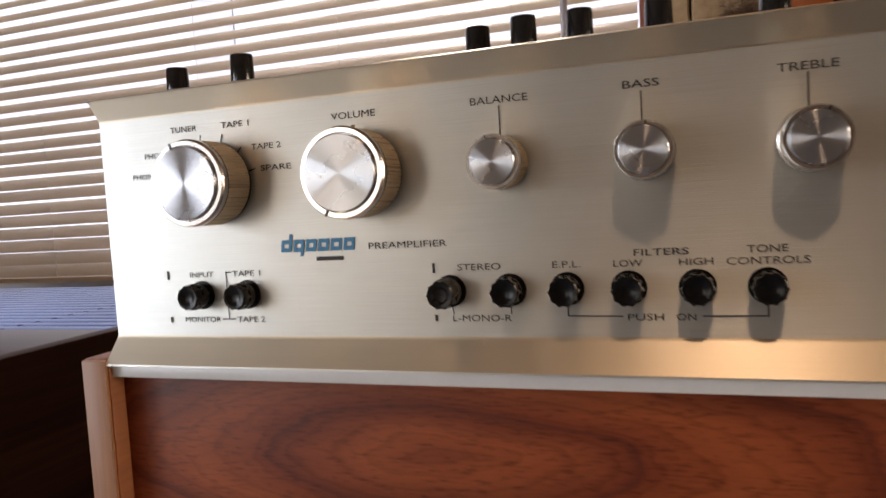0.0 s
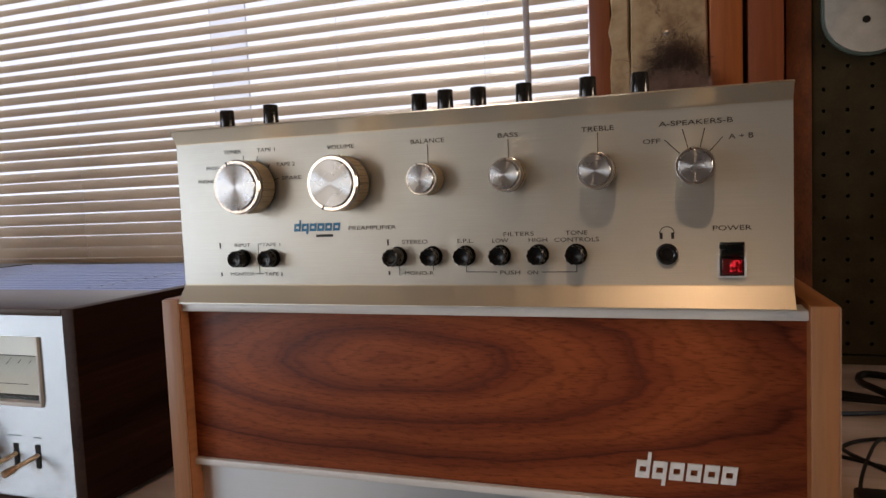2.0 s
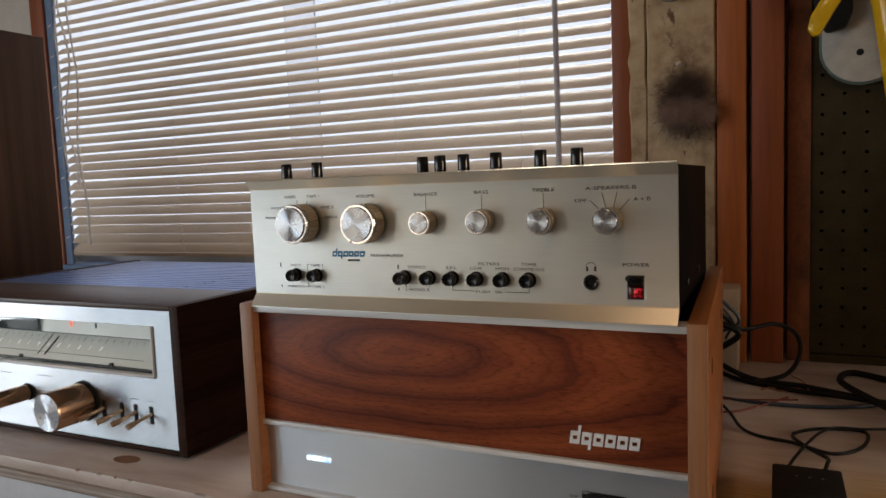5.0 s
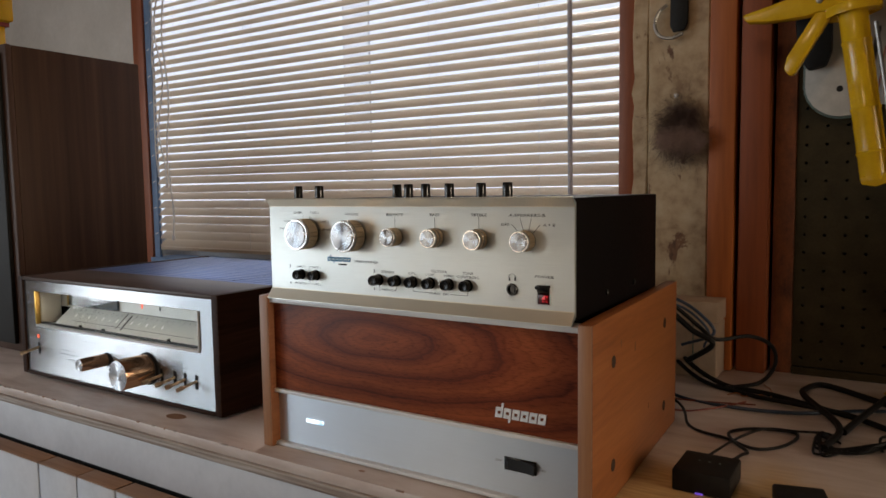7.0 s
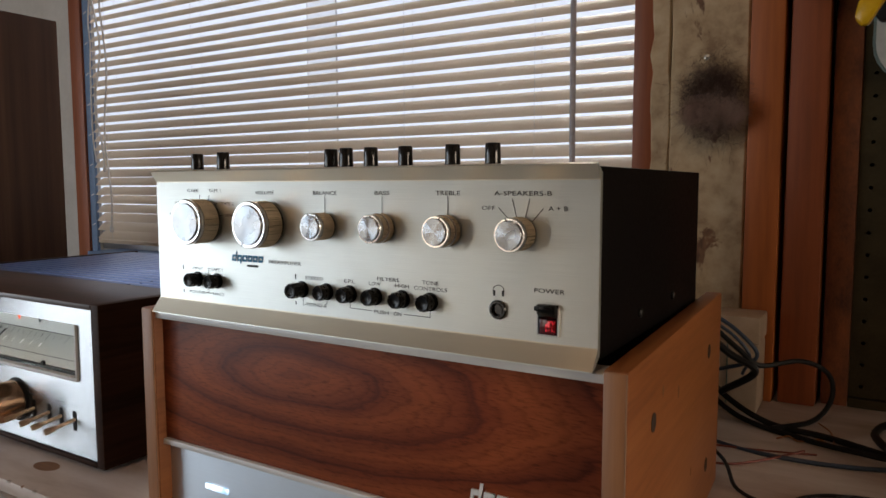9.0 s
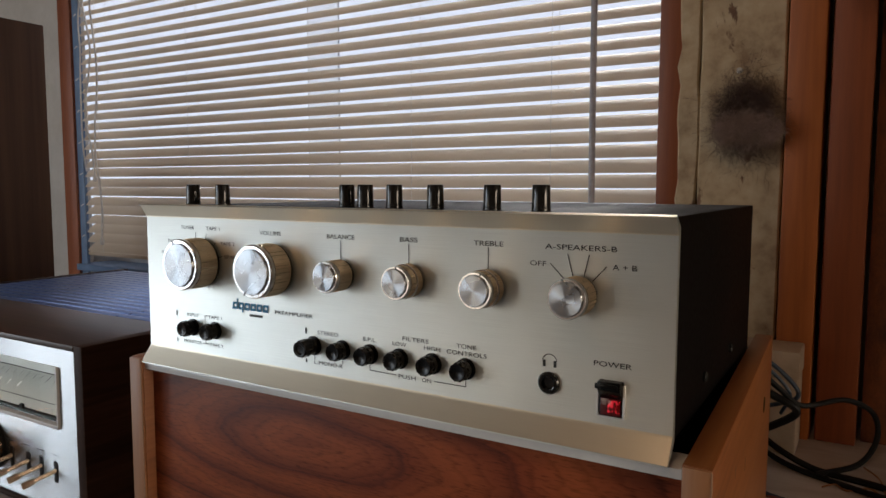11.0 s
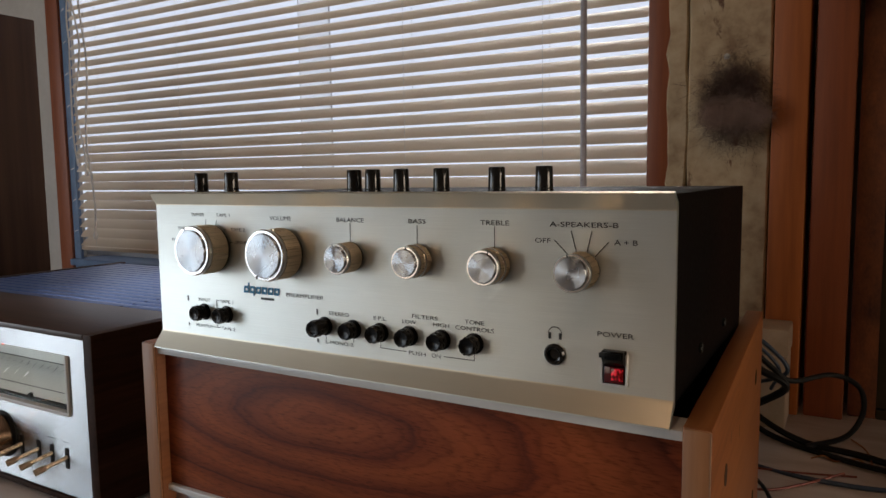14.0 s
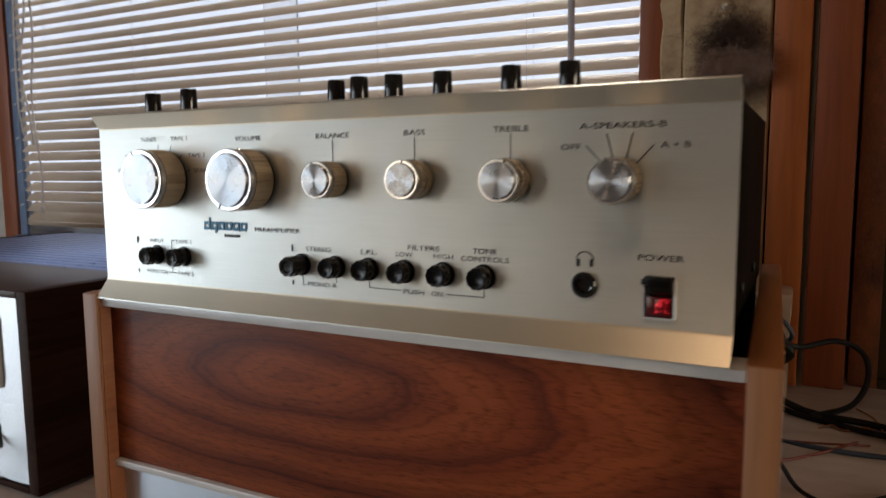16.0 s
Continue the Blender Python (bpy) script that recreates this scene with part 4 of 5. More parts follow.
knob(0.0380, 0.2311, 0.0086, 0.0155, pre, pointer=84, band=True)
knob(0.0830, 0.2308, 0.0089, 0.0155, pre, pointer=68, band=True)
knob(0.1286, 0.2307, 0.0090, 0.0165, pre, pointer=104)


def push_button(x, z, length, parent):
    m = toward(x, 0, z)
    b = part("push_button", lathe([(0, 0.0002), (0.0055, 0.0002), (0.0055, 0.0008), (0.0040, 0.0010), (0.0040, 0.0022), (0.0047, 0.0026), (0.0049, length * 0.6)], m, 24), RIB, parent, "black ribbed push button")
    part("ribbed_cap", lathe([(0.0049, length * 0.45), (0.0051, length * 0.5), (0.0049, length * 0.94), (0.0043, length)], m, 20, 0.0005), RIB, b)
    part("dished_end", lathe([(0.0043, length), (0.0030, length * 0.985), (0.0022, length * 0.93), (0, length * 0.91)], m, 20), RIB, b)


for x, length in ((-0.1285, 0.0096), (-0.108, 0.0096), (-0.0275, 0.0125), (-0.0068, 0.0096), (0.012, 0.0096), (0.0313, 0.0096), (0.0515, 0.0096), (0.071, 0.0096)):
    push_button(x, 0.1893, length, pre)

jack = part("headphone_jack", lathe([(0, 0.0002), (0.0052, 0.0002), (0.0053, 0.0014), (0.0046, 0.0022), (0.0038, 0.0022), (0.0034, 0.0006), (0, 0.0006)], toward(0.1152, 0, 0.1888), 28), BLACK_PLASTIC, pre, "black headphone socket")
part("contact_ring", lathe([(0.0037, 0.0020), (0.0035, 0.0026), (0.0031, 0.0024), (0.0030, 0.0008)], toward(0.1152, 0, 0.1888), 28), BLACK_PLASTIC, jack)
power = part("power_switch", block(0.1392, 0.1503, -0.0012, -0.0002, 0.1780, 0.1942, bevel=0.0004), BLACK_PLASTIC, pre, "black rocker switch with a glowing red lens")
part("bezel", block(0.1500, 0.1510, -0.0016, -0.0001, 0.1777, 0.1925, bevel=0.0002), TRIM_WHITE, power)
part("bezel", block(0.1384, 0.1391, -0.0016, -0.0001, 0.1777, 0.1885, bevel=0.0002), TRIM_WHITE, power)
part("bezel", block(0.1392, 0.1499, -0.0016, -0.0001, 0.1773, 0.1779, bevel=0.0002), TRIM_WHITE, power)
part("rocker", outline_slab([(-0.0052, 0.1943), (-0.0052, 0.1905), (-0.0015, 0.1862), (-0.0015, 0.1943)], 0.0102, Matrix(((0, 1, 0, 0.1396), (1, 0, 0, 0), (0, 0, 1, 0), (0, 0, 0, 1))), bevel=0.0004), RIB, power)
ridge = part("finger_ridge", block(0.1388, 0.1490, -0.0064, -0.0050, 0.1912, 0.1936, bevel=0.0004), RIB, power)
lens = part("lens", block(0.1402, 0.1492, -0.0019, -0.0013, 0.1786, 0.1862, bevel=0.0003), DARK_LENS, power, "dark red lens")
part("glow", block(0.1436, 0.1490, -0.0022, -0.0019, 0.1800, 0.1856, bevel=0.0001), RED_GLOW, lens, "glowing red neon behind the lens")

Y_INK = -0.0003
WORDS = [
    ("TUNER", -0.1312, 0.2530, 0.0122, 0.0023), ("TAPE 1", -0.1082, 0.2530, 0.0122, 0.0023), ("TAPE 2", -0.0955, 0.2440, 0.0125, 0.0023), ("SPARE", -0.0920, 0.2360, 0.0128, 0.0023),
    ("PHONO", -0.1440, 0.2440, 0.0125, 0.0022), ("PHONO", -0.1505, 0.2362, 0.0125, 0.0022),
    ("VOLUME", -0.0597, 0.2518, 0.0170, 0.0026), ("BALANCE", -0.0074, 0.2517, 0.0192, 0.0026), ("BASS", 0.0372, 0.2519, 0.0108, 0.0026), ("TREBLE", 0.0830, 0.2520, 0.0160, 0.0026),
    ("A-SPEAKERS-B", 0.1290, 0.2520, 0.0335, 0.0026), ("OFF", 0.1088, 0.2440, 0.0080, 0.0025), ("A + B", 0.1492, 0.2442, 0.0108, 0.0026),
    ("PREAMPLIFIER", -0.0425, 0.2057, 0.0290, 0.0024), ("INPUT", -0.1283, 0.1972, 0.0108, 0.0022), ("TAPE 1", -0.1083, 0.1973, 0.0122, 0.0022), ("MONITOR", -0.1292, 0.1798, 0.0165, 0.0022), ("TAPE 2", -0.1075, 0.1798, 0.0122, 0.0022),
    ("STEREO", -0.0172, 0.1972, 0.0150, 0.0024), ("L-MONO-R", -0.0170, 0.1799, 0.0205, 0.0024), ("E.P.L.", 0.0120, 0.1972, 0.0090, 0.0023), ("FILTERS", 0.0412, 0.2003, 0.0162, 0.0023),
    ("LOW", 0.0312, 0.1970, 0.0088, 0.0023), ("HIGH", 0.0513, 0.1970, 0.0098, 0.0023), ("TONE", 0.0712, 0.2003, 0.0112, 0.0024), ("CONTROLS", 0.0712, 0.1968, 0.0226, 0.0024),
    ("PUSH", 0.0360, 0.1800, 0.0108, 0.0023), ("ON", 0.0480, 0.1800, 0.0056, 0.0023), ("POWER", 0.1449, 0.2010, 0.0172, 0.0026),
]
for body, x, z, wd, ht in WORDS:
    lettering(body, x, z, wd, ht, Y_INK, INK, pre)
LINES = [
    [(-0.1237, 0.2500), (-0.1242, 0.2465)], [(-0.1140, 0.2495), (-0.1152, 0.2460)], [(-0.1062, 0.2442), (-0.1090, 0.2412)], [(-0.1008, 0.2360), (-0.1040, 0.2352)],
    [(-0.0074, 0.2495), (-0.0074, 0.2385)], [(0.0372, 0.2495), (0.0372, 0.2385)], [(0.0830, 0.2500), (0.0830, 0.2385)],
    [(0.1150, 0.2442), (0.1220, 0.2372)], [(0.1232, 0.2488), (0.1258, 0.2390)], [(0.1332, 0.2488), (0.1310, 0.2395)], [(0.1410, 0.2440), (0.1350, 0.2374)],
    [(-0.1150, 0.1978), (-0.1172, 0.1978), (-0.1172, 0.1800)], [(-0.1200, 0.1799), (-0.1145, 0.1799)],
    [(0.0120, 0.1835), (0.0120, 0.1805), (0.0290, 0.1803)], [(0.0530, 0.1802), (0.0710, 0.1802), (0.0710, 0.1842)], [(-0.0272, 0.1838), (-0.0268, 0.1815)], [(-0.0068, 0.1838), (-0.0068, 0.1815)],
]
for pts in LINES:
    part("tick_mark", stroke(pts, 0.00042, Y_INK), INK, pre)
for x, z, h in ((-0.1440, 0.1972, 0.0024), (-0.1440, 0.1797, 0.0012), (-0.0332, 0.1972, 0.0024), (-0.0332, 0.1800, 0.0012)):
    part("index_mark", stroke([(x, z - h / 2), (x, z + h / 2)], 0.0010, Y_INK), INK, pre)
part("index_mark", stroke([(-0.0772, 0.2018), (-0.0678, 0.2018)], 0.0015, Y_INK), INK, pre, "small dark bar of print")
arc = [(0.1152 + 0.0034 * math.cos(a), 0.1990 + 0.0032 * math.sin(a)) for a in [math.pi * k / 12 for k in range(13)]]
phones = stroke(arc, 0.0004, Y_INK)
for s in (-1, 1):
    stroke([(0.1152 + s * 0.0027, 0.1969), (0.1152 + s * 0.0027, 0.1986)], 0.0014, Y_INK, phones)
part("headphone_symbol", phones, INK, pre)
emblem(-0.0925, 0.2068, 0.0305, 0.0062, Y_INK, BLUE_INK, pre, 0.0001)

# black caps standing on the preamplifier
cap = thing("plastic_cap", (0, 0, 0), "glossy black plastic cap standing on the preamplifier", "cap", "black caps on the preamplifier")
part("body", lathe([(0, 0), (0.0045, 0), (0.0046, 0.0006), (0.0043, 0.0132), (0.0041, 0.0137), (0.0034, 0.0138), (0, 0.0135)], upright(0, 0, 0), 28), BLACK_PLASTIC, cap)
part("band", lathe([(0.0046, 0.0004), (0.0048, 0.0010), (0.0046, 0.0022)], upright(0, 0, 0), 28), BLACK_PLASTIC, cap)
for i, (x, y) in enumerate(((-0.145, 0.0163), (-0.1095, 0.0095), (-0.0185, 0.0195), (-0.0008, 0.0135), (0.0178, 0.0148), (0.0428, 0.0165), (0.0768, 0.0155), (0.1030, 0.0158))):
    if i:
        copy_thing(cap, pose(x, y, 0.2663))
cap.matrix_basis = pose(-0.145, 0.0163, 0.2663)

# ---- tuner ----
T_L, T_R, T_T, T_Y, T_B = -0.737, -0.2862, 0.153, 0.024, 0.372
tuner = thing("tuner", (-0.515, 0.2, 0), "silver-faced radio tuner in a dark walnut cabinet", "tuner")
part("cabinet_side", block(T_L, T_L + 0.0115, T_Y - 0.003, T_B, 0.004, T_T, bevel=0.0012), DARK_SIDE, tuner, "dark walnut side board")
part("cabinet_side", block(T_R - 0.0115, T_R, T_Y - 0.003, T_B, 0.004, T_T, bevel=0.0012), DARK_SIDE, tuner, "dark walnut side board")
part("cabinet_top", block(T_L + 0.0117, T_R - 0.0117, T_Y - 0.003, 0.1195, 0.1475, T_T - 0.0003, bevel=0.0008), DARK_WALNUT, tuner, "dark walnut top board")
part("cabinet_bottom", block(T_L + 0.0117, T_R - 0.0117, T_Y - 0.003, T_B, 0.004, 0.0085, bevel=0.0006), DARK_SIDE, tuner)
part("back_panel", block(T_L + 0.0117, T_R - 0.0117, T_B - 0.006, T_B - 0.001, 0.0086, 0.147), MATTE_BLACK, tuner)
vent = part("vent_tray", block(T_L + 0.0117, T_R - 0.0117, 0.1200, T_B - 0.0065, 0.1400, 0.1445), VENT_SKY_TINT, tuner, "metal vent panel with the sky's blue reflection in its colour")
bar = bpy.data.meshes.new("vent_slat")
b = block(T_L + 0.013, T_R - 0.013, -0.0058, 0.0058, -0.002, 0.002, bevel=0.0006)
b.to_mesh(bar)
b.free()
finish(bar, VENT_SKY_TINT)
for i in range(17):
    ob = new("vent_slat", bar)
    ob.parent = vent
    ob.matrix_basis = pose(0, 0.1275 + 0.0142 * i, 0.1502)
for x in (-0.70, -0.33):
    for y in (0.06, 0.33):
        part("foot", lathe([(0, 0), (0.009, 0), (0.010, 0.0039), (0, 0.0039)], upright(x, y, 0), 16), BLACK_PLASTIC, tuner)
P_L, P_R, P_B, P_T = T_L + 0.0118, T_R - 0.0118, 0.0088, 0.1472
O_L, O_R, O_B, O_T = -0.6945, -0.3242, 0.0800, 0.1315
fp = block(P_L, O_L, T_Y, T_Y + 0.004, P_B, P_T)
block(O_R, P_R, T_Y, T_Y + 0.004, P_B, P_T, bm=fp)
block(O_L, O_R, T_Y, T_Y + 0.004, P_B, O_B, bm=fp)
block(O_L, O_R, T_Y, T_Y + 0.004, O_T, P_T, bm=fp)
add_uv(part("faceplate", fp, TUNER_SILVER, tuner, "bright brushed aluminium faceplate"))
bez = part("bezel", block(O_L, O_R, T_Y - 0.0022, T_Y + 0.02, O_B - 0.001, O_B + 0.0022, bevel=0.0006), TRIM_WHITE, tuner, "polished window bezel")
part("bezel_end", block(O_R - 0.0018, O_R + 0.0006, T_Y - 0.0022, T_Y + 0.02, O_B + 0.0024, O_T, bevel=0.0005), TRIM_WHITE, bez)
part("bezel_end", block(O_L - 0.0006, O_L + 0.0018, T_Y - 0.0022, T_Y + 0.02, O_B + 0.0024, O_T, bevel=0.0005), GOLD, bez)
part("dial_back", block(O_L + 0.002, O_R - 0.002, 0.0600, 0.0630, 0.1045, 0.1360), DIAL_LAMPLIT, tuner, "pale dial back plate")
dial = part("dial_scale", outline_slab([(0.0300, 0.0830), (0.0600, 0.1075), (0.0600, 0.1045), (0.0310, 0.0815)], O_R - O_L - 0.036, Matrix(((0, 1, 0, O_L + 0.034), (1, 0, 0, 0), (0, 0, 1, 0), (0, 0, 0, 1)))), DIAL_LAMPLIT, tuner, "sloping pale tuning scale")
part("dial_cheek", block(O_L + 0.002, O_L + 0.0045, 0.029, 0.0598, 0.0825, 0.1312), DIAL_LAMPLIT, tuner)
part("dial_floor", block(O_L + 0.002, O_R - 0.002, 0.0285, 0.0320, 0.0823, 0.0850), MATTE_BLACK, tuner)
met = part("meter", block(-0.664, -0.540, 0.0565, 0.0598, 0.1085, 0.1300, bevel=0.0005), METER_FACE, tuner, "dark signal meter window")
part("meter_edge", block(-0.667, -0.6645, 0.0560, 0.0599, 0.1080, 0.1305), GOLD, met)
rs = random.Random(21)


def on_scale(x, f, w, h, lift=0.0006):
    """A mark on the sloping scale: f runs from its lower to its upper edge."""
    y, z = 0.0300 + 0.0300 * f, 0.0830 + 0.0245 * f
    m = Matrix.Translation((x, y - lift * 0.63, z + lift * 0.77)) @ Euler((radians(39.2), 0, 0)).to_matrix().to_4x4()
    bm = bmesh.new()
    bmesh.ops.create_grid(bm, x_segments=1, y_segments=1, size=0.5, matrix=m @ Matrix.Diagonal((w, h, 1, 1)))
    return bm


for i in range(13):
    part("lit_mark", on_scale(-0.628 + 0.0168 * i, 0.56, 0.0022 if i % 2 == 0 else 0.0010, 0.0052), DIAL_GLOW, dial, "lit dial figure")
for i in range(26):
    part("scale_mark", on_scale(-0.628 + 0.0112 * i, 0.84, 0.0006, 0.004 if i % 3 else 0.007), INK, dial)
part("scale_line", on_scale(-0.49, 0.30, 0.27, 0.0006), INK, dial)
part("scale_line", on_scale(-0.49, 0.985, 0.31, 0.0008), INK, dial)
part("needle", tube([(-0.5085, 0.031, 0.090), (-0.5085, 0.052, 0.108)], 0.0005, 5, 1), MATTE_BLACK, dial)
part("needle", tube([(-0.497, 0.031, 0.090), (-0.497, 0.050, 0.106)], 0.0009, 5, 1), MATTE_BLACK, dial)
for x in (-0.590, -0.535, -0.392):
    part("clip", block(x - 0.002, x + 0.002, 0.0285, 0.031, 0.085, 0.0885), MATTE_BLACK, dial)
part("indicator", block(-0.4885, -0.4868, 0.0588, 0.0599, 0.1160, 0.1220), RED_LED, tuner, "small glowing red indicator")
part("indicator", block(-0.4490, -0.4473, 0.0588, 0.0599, 0.1160, 0.1220), OLIVE_EDGE, tuner)
pane = part("dial_glass", block(O_L + 0.002, O_R - 0.002, T_Y + 0.0035, T_Y + 0.0043, O_B + 0.0024, O_T), DIAL_GLASS, tuner)
pane.visible_shadow = False


def tuner_knob(x, z, r, length):
    m = toward(x, T_Y, z)
    k = part("knob", lathe([(0, 0.0002), (r * 1.1, 0.0002), (r * 1.1, 0.0015), (r * 0.95, 0.0018), (r * 0.95, length * 0.1)], m, 40), MATTE_BLACK, tuner, "long turned aluminium knob")
    part("barrel", lathe([(r * 0.97, length * 0.08), (r, length * 0.1), (r, length * 0.97), (r * 0.97, length)], m, 48), WARM_BARREL, k)
    part("face", lathe([(r * 0.97, length), (r * 0.6, length * 0.995), (0, length * 0.99)], m, 48), SPUN, k)


tuner_knob(-0.4290, 0.0470, 0.0195, 0.0440)
tuner_knob(-0.5190, 0.0485, 0.0086, 0.0410)
for x in (-0.4010, -0.3750, -0.3550, -0.3335, -0.6925):
    z = 0.0412 if x > -0.6 else 0.0460
    plate = part("lever_switch", block(x - 0.0022, x + 0.0022, T_Y - 0.0006, T_Y - 0.0001, z - 0.0090, z + 0.0090), MATTE_BLACK, tuner, "toggle lever in a dark slot")
    tip = (x - 0.006, T_Y - 0.0250, z - 0.005)
    part("lever", tube([(x, T_Y, z + 0.001), tip], 0.0019, 8, 1), TURNED, plate)
    part("lever_tip", tube([(x - 0.0042, T_Y - 0.0170, z - 0.0032), tip], 0.0028, 10, 1), TURNED, plate)
part("indicator", block(-0.6950, -0.6915, T_Y - 0.0006, T_Y - 0.0001, 0.0610, 0.0665), RED_LED, tuner, "small glowing red indicator")
for x, z, wd in ((-0.660, 0.0475, 0.016), (-0.612, 0.0500, 0.034), (-0.612, 0.0440, 0.052), (-0.604, 0.0370, 0.030), (-0.560, 0.0680, 0.03), (-0.403, 0.0555, 0.012), (-0.377, 0.0560, 0.010), (-0.355, 0.0560, 0.012), (-0.333, 0.0555, 0.008), (-0.49, 0.0690, 0.022)):
    part("print_bar", stroke([(x - wd / 2, z), (x + wd / 2, z)], 0.0007, T_Y - 0.0003), INK, tuner)

# ---- loudspeaker ----
spk = thing("loudspeaker", (-1.05, 0.23, 0), "tall loudspeaker cabinet in grey-brown walnut vinyl", "loudspeaker")
part("cabinet", block(-1.215, -0.8915, 0.112, 0.354, 0.0, 0.531, bevel=0.002), SPEAKER_WOOD, spk)
part("front_edge", block(-1.215, -0.8900, 0.1010, 0.1117, 0.0, 0.532, bevel=0.003), SPEAKER_WOOD, spk)
part("grille", block(-1.200, -0.905, 0.0930, 0.1008, 0.015, 0.518, bevel=0.002), MATTE_BLACK, spk, "black cloth grille")
ysaw = thing("tool_case", (-1.12, 0.19, 0.5312), "yellow plastic tool case standing on the loudspeaker", "tool case")
part("body", block(-1.30 + 0.12, -1.080, 0.176, 0.20, 0.5315, 0.605, bevel=0.004), YELLOW, ysaw)
part("lid", block(-1.195, -1.054, 0.172, 0.204, 0.607, 0.80, bevel=0.005), YELLOW, ysaw)
part("band", block(-1.185, -1.070, 0.174, 0.202, 0.6005, 0.6085), CARD_RED, ysaw)

# ---- things on and against the posts and pegboard ----
gun = thing("caulking_gun", (0.34, 0.54, 0.49), "yellow painted steel caulking gun hanging on the pegboard", "caulking gun")
GY = 0.505


def gun_shape(points, depth, y, bevel=0.002):
    return outline_slab(points, depth, Matrix.Translation((0, y, 0)), bevel)


part("handle", gun_shape([(0.208, 0.500), (0.214, 0.490), (0.240, 0.487), (0.285, 0.488), (0.300, 0.492), (0.335, 0.487), (0.368, 0.490), (0.372, 0.540), (0.300, 0.534), (0.292, 0.520), (0.250, 0.510)], 0.020, GY - 0.010, 0.003), YELLOW, gun)
part("trigger", gun_shape([(0.296, 0.494), (0.313, 0.492), (0.313, 0.484), (0.282, 0.432), (0.273, 0.416), (0.266, 0.416), (0.260, 0.425), (0.263, 0.440)], 0.014, GY - 0.007, 0.003), YELLOW, gun)
part("pivot", lathe([(0, 0), (0.004, 0), (0.004, 0.002), (0, 0.003)], toward(0.300, GY - 0.010, 0.506), 16), STEEL, gun)
A, B = Vector((0.336, GY, 0.492)), Vector((0.367, GY, 0.279))
axis = (B - A).normalized()
mg = Matrix.Translation(A) @ axis.to_track_quat("Z", "Y").to_matrix().to_4x4()
L = (B - A).length
part("cradle", lathe([(0.0155, 0.0), (0.0165, 0.001), (0.0165, L * 0.18), (0.0178, L * 0.19), (0.0165, L * 0.21), (0.0165, L * 0.57), (0.0178, L * 0.58), (0.0165, L * 0.60), (0.0165, L * 0.83), (0.0180, L * 0.84), (0.0165, L * 0.86), (0.0168, L), (0.0140, L), (0.0140, L * 0.9)], mg, 36), YELLOW, gun, "yellow half-round cradle with rings")
part("top_collar", lathe([(0.0, -0.006), (0.031, -0.006), (0.032, -0.004), (0.032, 0.006), (0.030, 0.006), (0.029, -0.003), (0, -0.003)], mg @ Matrix.Translation((0.006, 0, 0)), 36), YELLOW, gun)
part("end_plate", gun_shape([(0.350, 0.282), (0.380, 0.288), (0.411, 0.281), (0.408, 0.275), (0.385, 0.276), (0.368, 0.270), (0.352, 0.273)], 0.030, GY - 0.015, 0.002), YELLOW, gun)
part("push_rod", tube([(0.362, GY - 0.017, 0.470), (0.390, GY - 0.013, 0.287)], 0.0026, 8, 1), ROD, gun, "bare steel rod")
part("hook", tube([(0.330, 0.592, 0.532), (0.330, 0.545, 0.530), (0.330, 0.530, 0.538)], 0.002, 6, 3), STEEL, gun)

card = thing("hand_tool", (0.33, 0.58, 0.43), "pale hand tool with a rounded end hanging on the pegboard", "hand tool")
rnd_end = [(0.325 + 0.046 * math.cos(a), 0.409 + 0.044 * math.sin(a)) for a in [math.pi + math.pi * k / 14 for k in range(15)]]
part("rim", gun_shape([(x * 1.06 - 0.0195, z * 1.06 - 0.0248) for x, z in rnd_end] + [(0.374, 0.56), (0.276, 0.56)], 0.006, 0.574, 0.0008), OLIVE_EDGE, card)
part("blade", gun_shape(rnd_end + [(0.371, 0.56), (0.280, 0.56)], 0.004, 0.5695, 0.0006), PALE_CARD, card)
part("hole", lathe([(0, 0), (0.0042, 0), (0.0042, 0.0004), (0, 0.0004)], toward(0.321, 0.5694, 0.402), 16), MATTE_BLACK, card)
part("grip", gun_shape([(0.262, 0.55), (0.270, 0.45), (0.283, 0.428), (0.305, 0.432), (0.312, 0.452), (0.310, 0.55)], 0.016, 0.553, 0.004), MATTE_BLACK, card, "dark plastic grip")
pack = thing("packet", (0.375, 0.58, 0.44), "brownish printed card packet hanging on the pegboard", "packet")
part("card", gun_shape([(0.343, 0.380), (0.383, 0.376), (0.396, 0.545), (0.352, 0.548)], 0.005, 0.5600, 0.0006), PALE_CARD, pack)
for k, (xa, za, xb, zb, wd) in enumerate(((0.3560, 0.412, 0.3640, 0.475, 0.0055), (0.374, 0.402, 0.382, 0.480, 0.0020), (0.3660, 0.400, 0.3720, 0.450, 0.0015))):
    part("print_bar", stroke([(xa, za), (xb, zb)], wd, 0.5595), CARD_RED if k else INK, pack)
part("peg_hole", lathe([(0, 0), (0.004, 0), (0.004, 0.0004), (0, 0.0004)], toward(0.383, 0.5597, 0.445), 14), MATTE_BLACK, pack)

stap = thing("staple_gun", (0.43, 0.58, 0.45), "dark green staple gun with a steel nose hanging on the pegboard", "staple gun")
part("body", gun_shape([(0.392, 0.56), (0.400, 0.455), (0.407, 0.436), (0.430, 0.430), (0.470, 0.440), (0.480, 0.56)], 0.030, 0.545, 0.006), GREEN_BLACK, stap)
part("nose", gun_shape([(0.398, 0.432), (0.400, 0.392), (0.408, 0.376), (0.440, 0.372), (0.470, 0.378), (0.472, 0.434)], 0.026, 0.549, 0.006), BLACK_PLASTIC, stap)
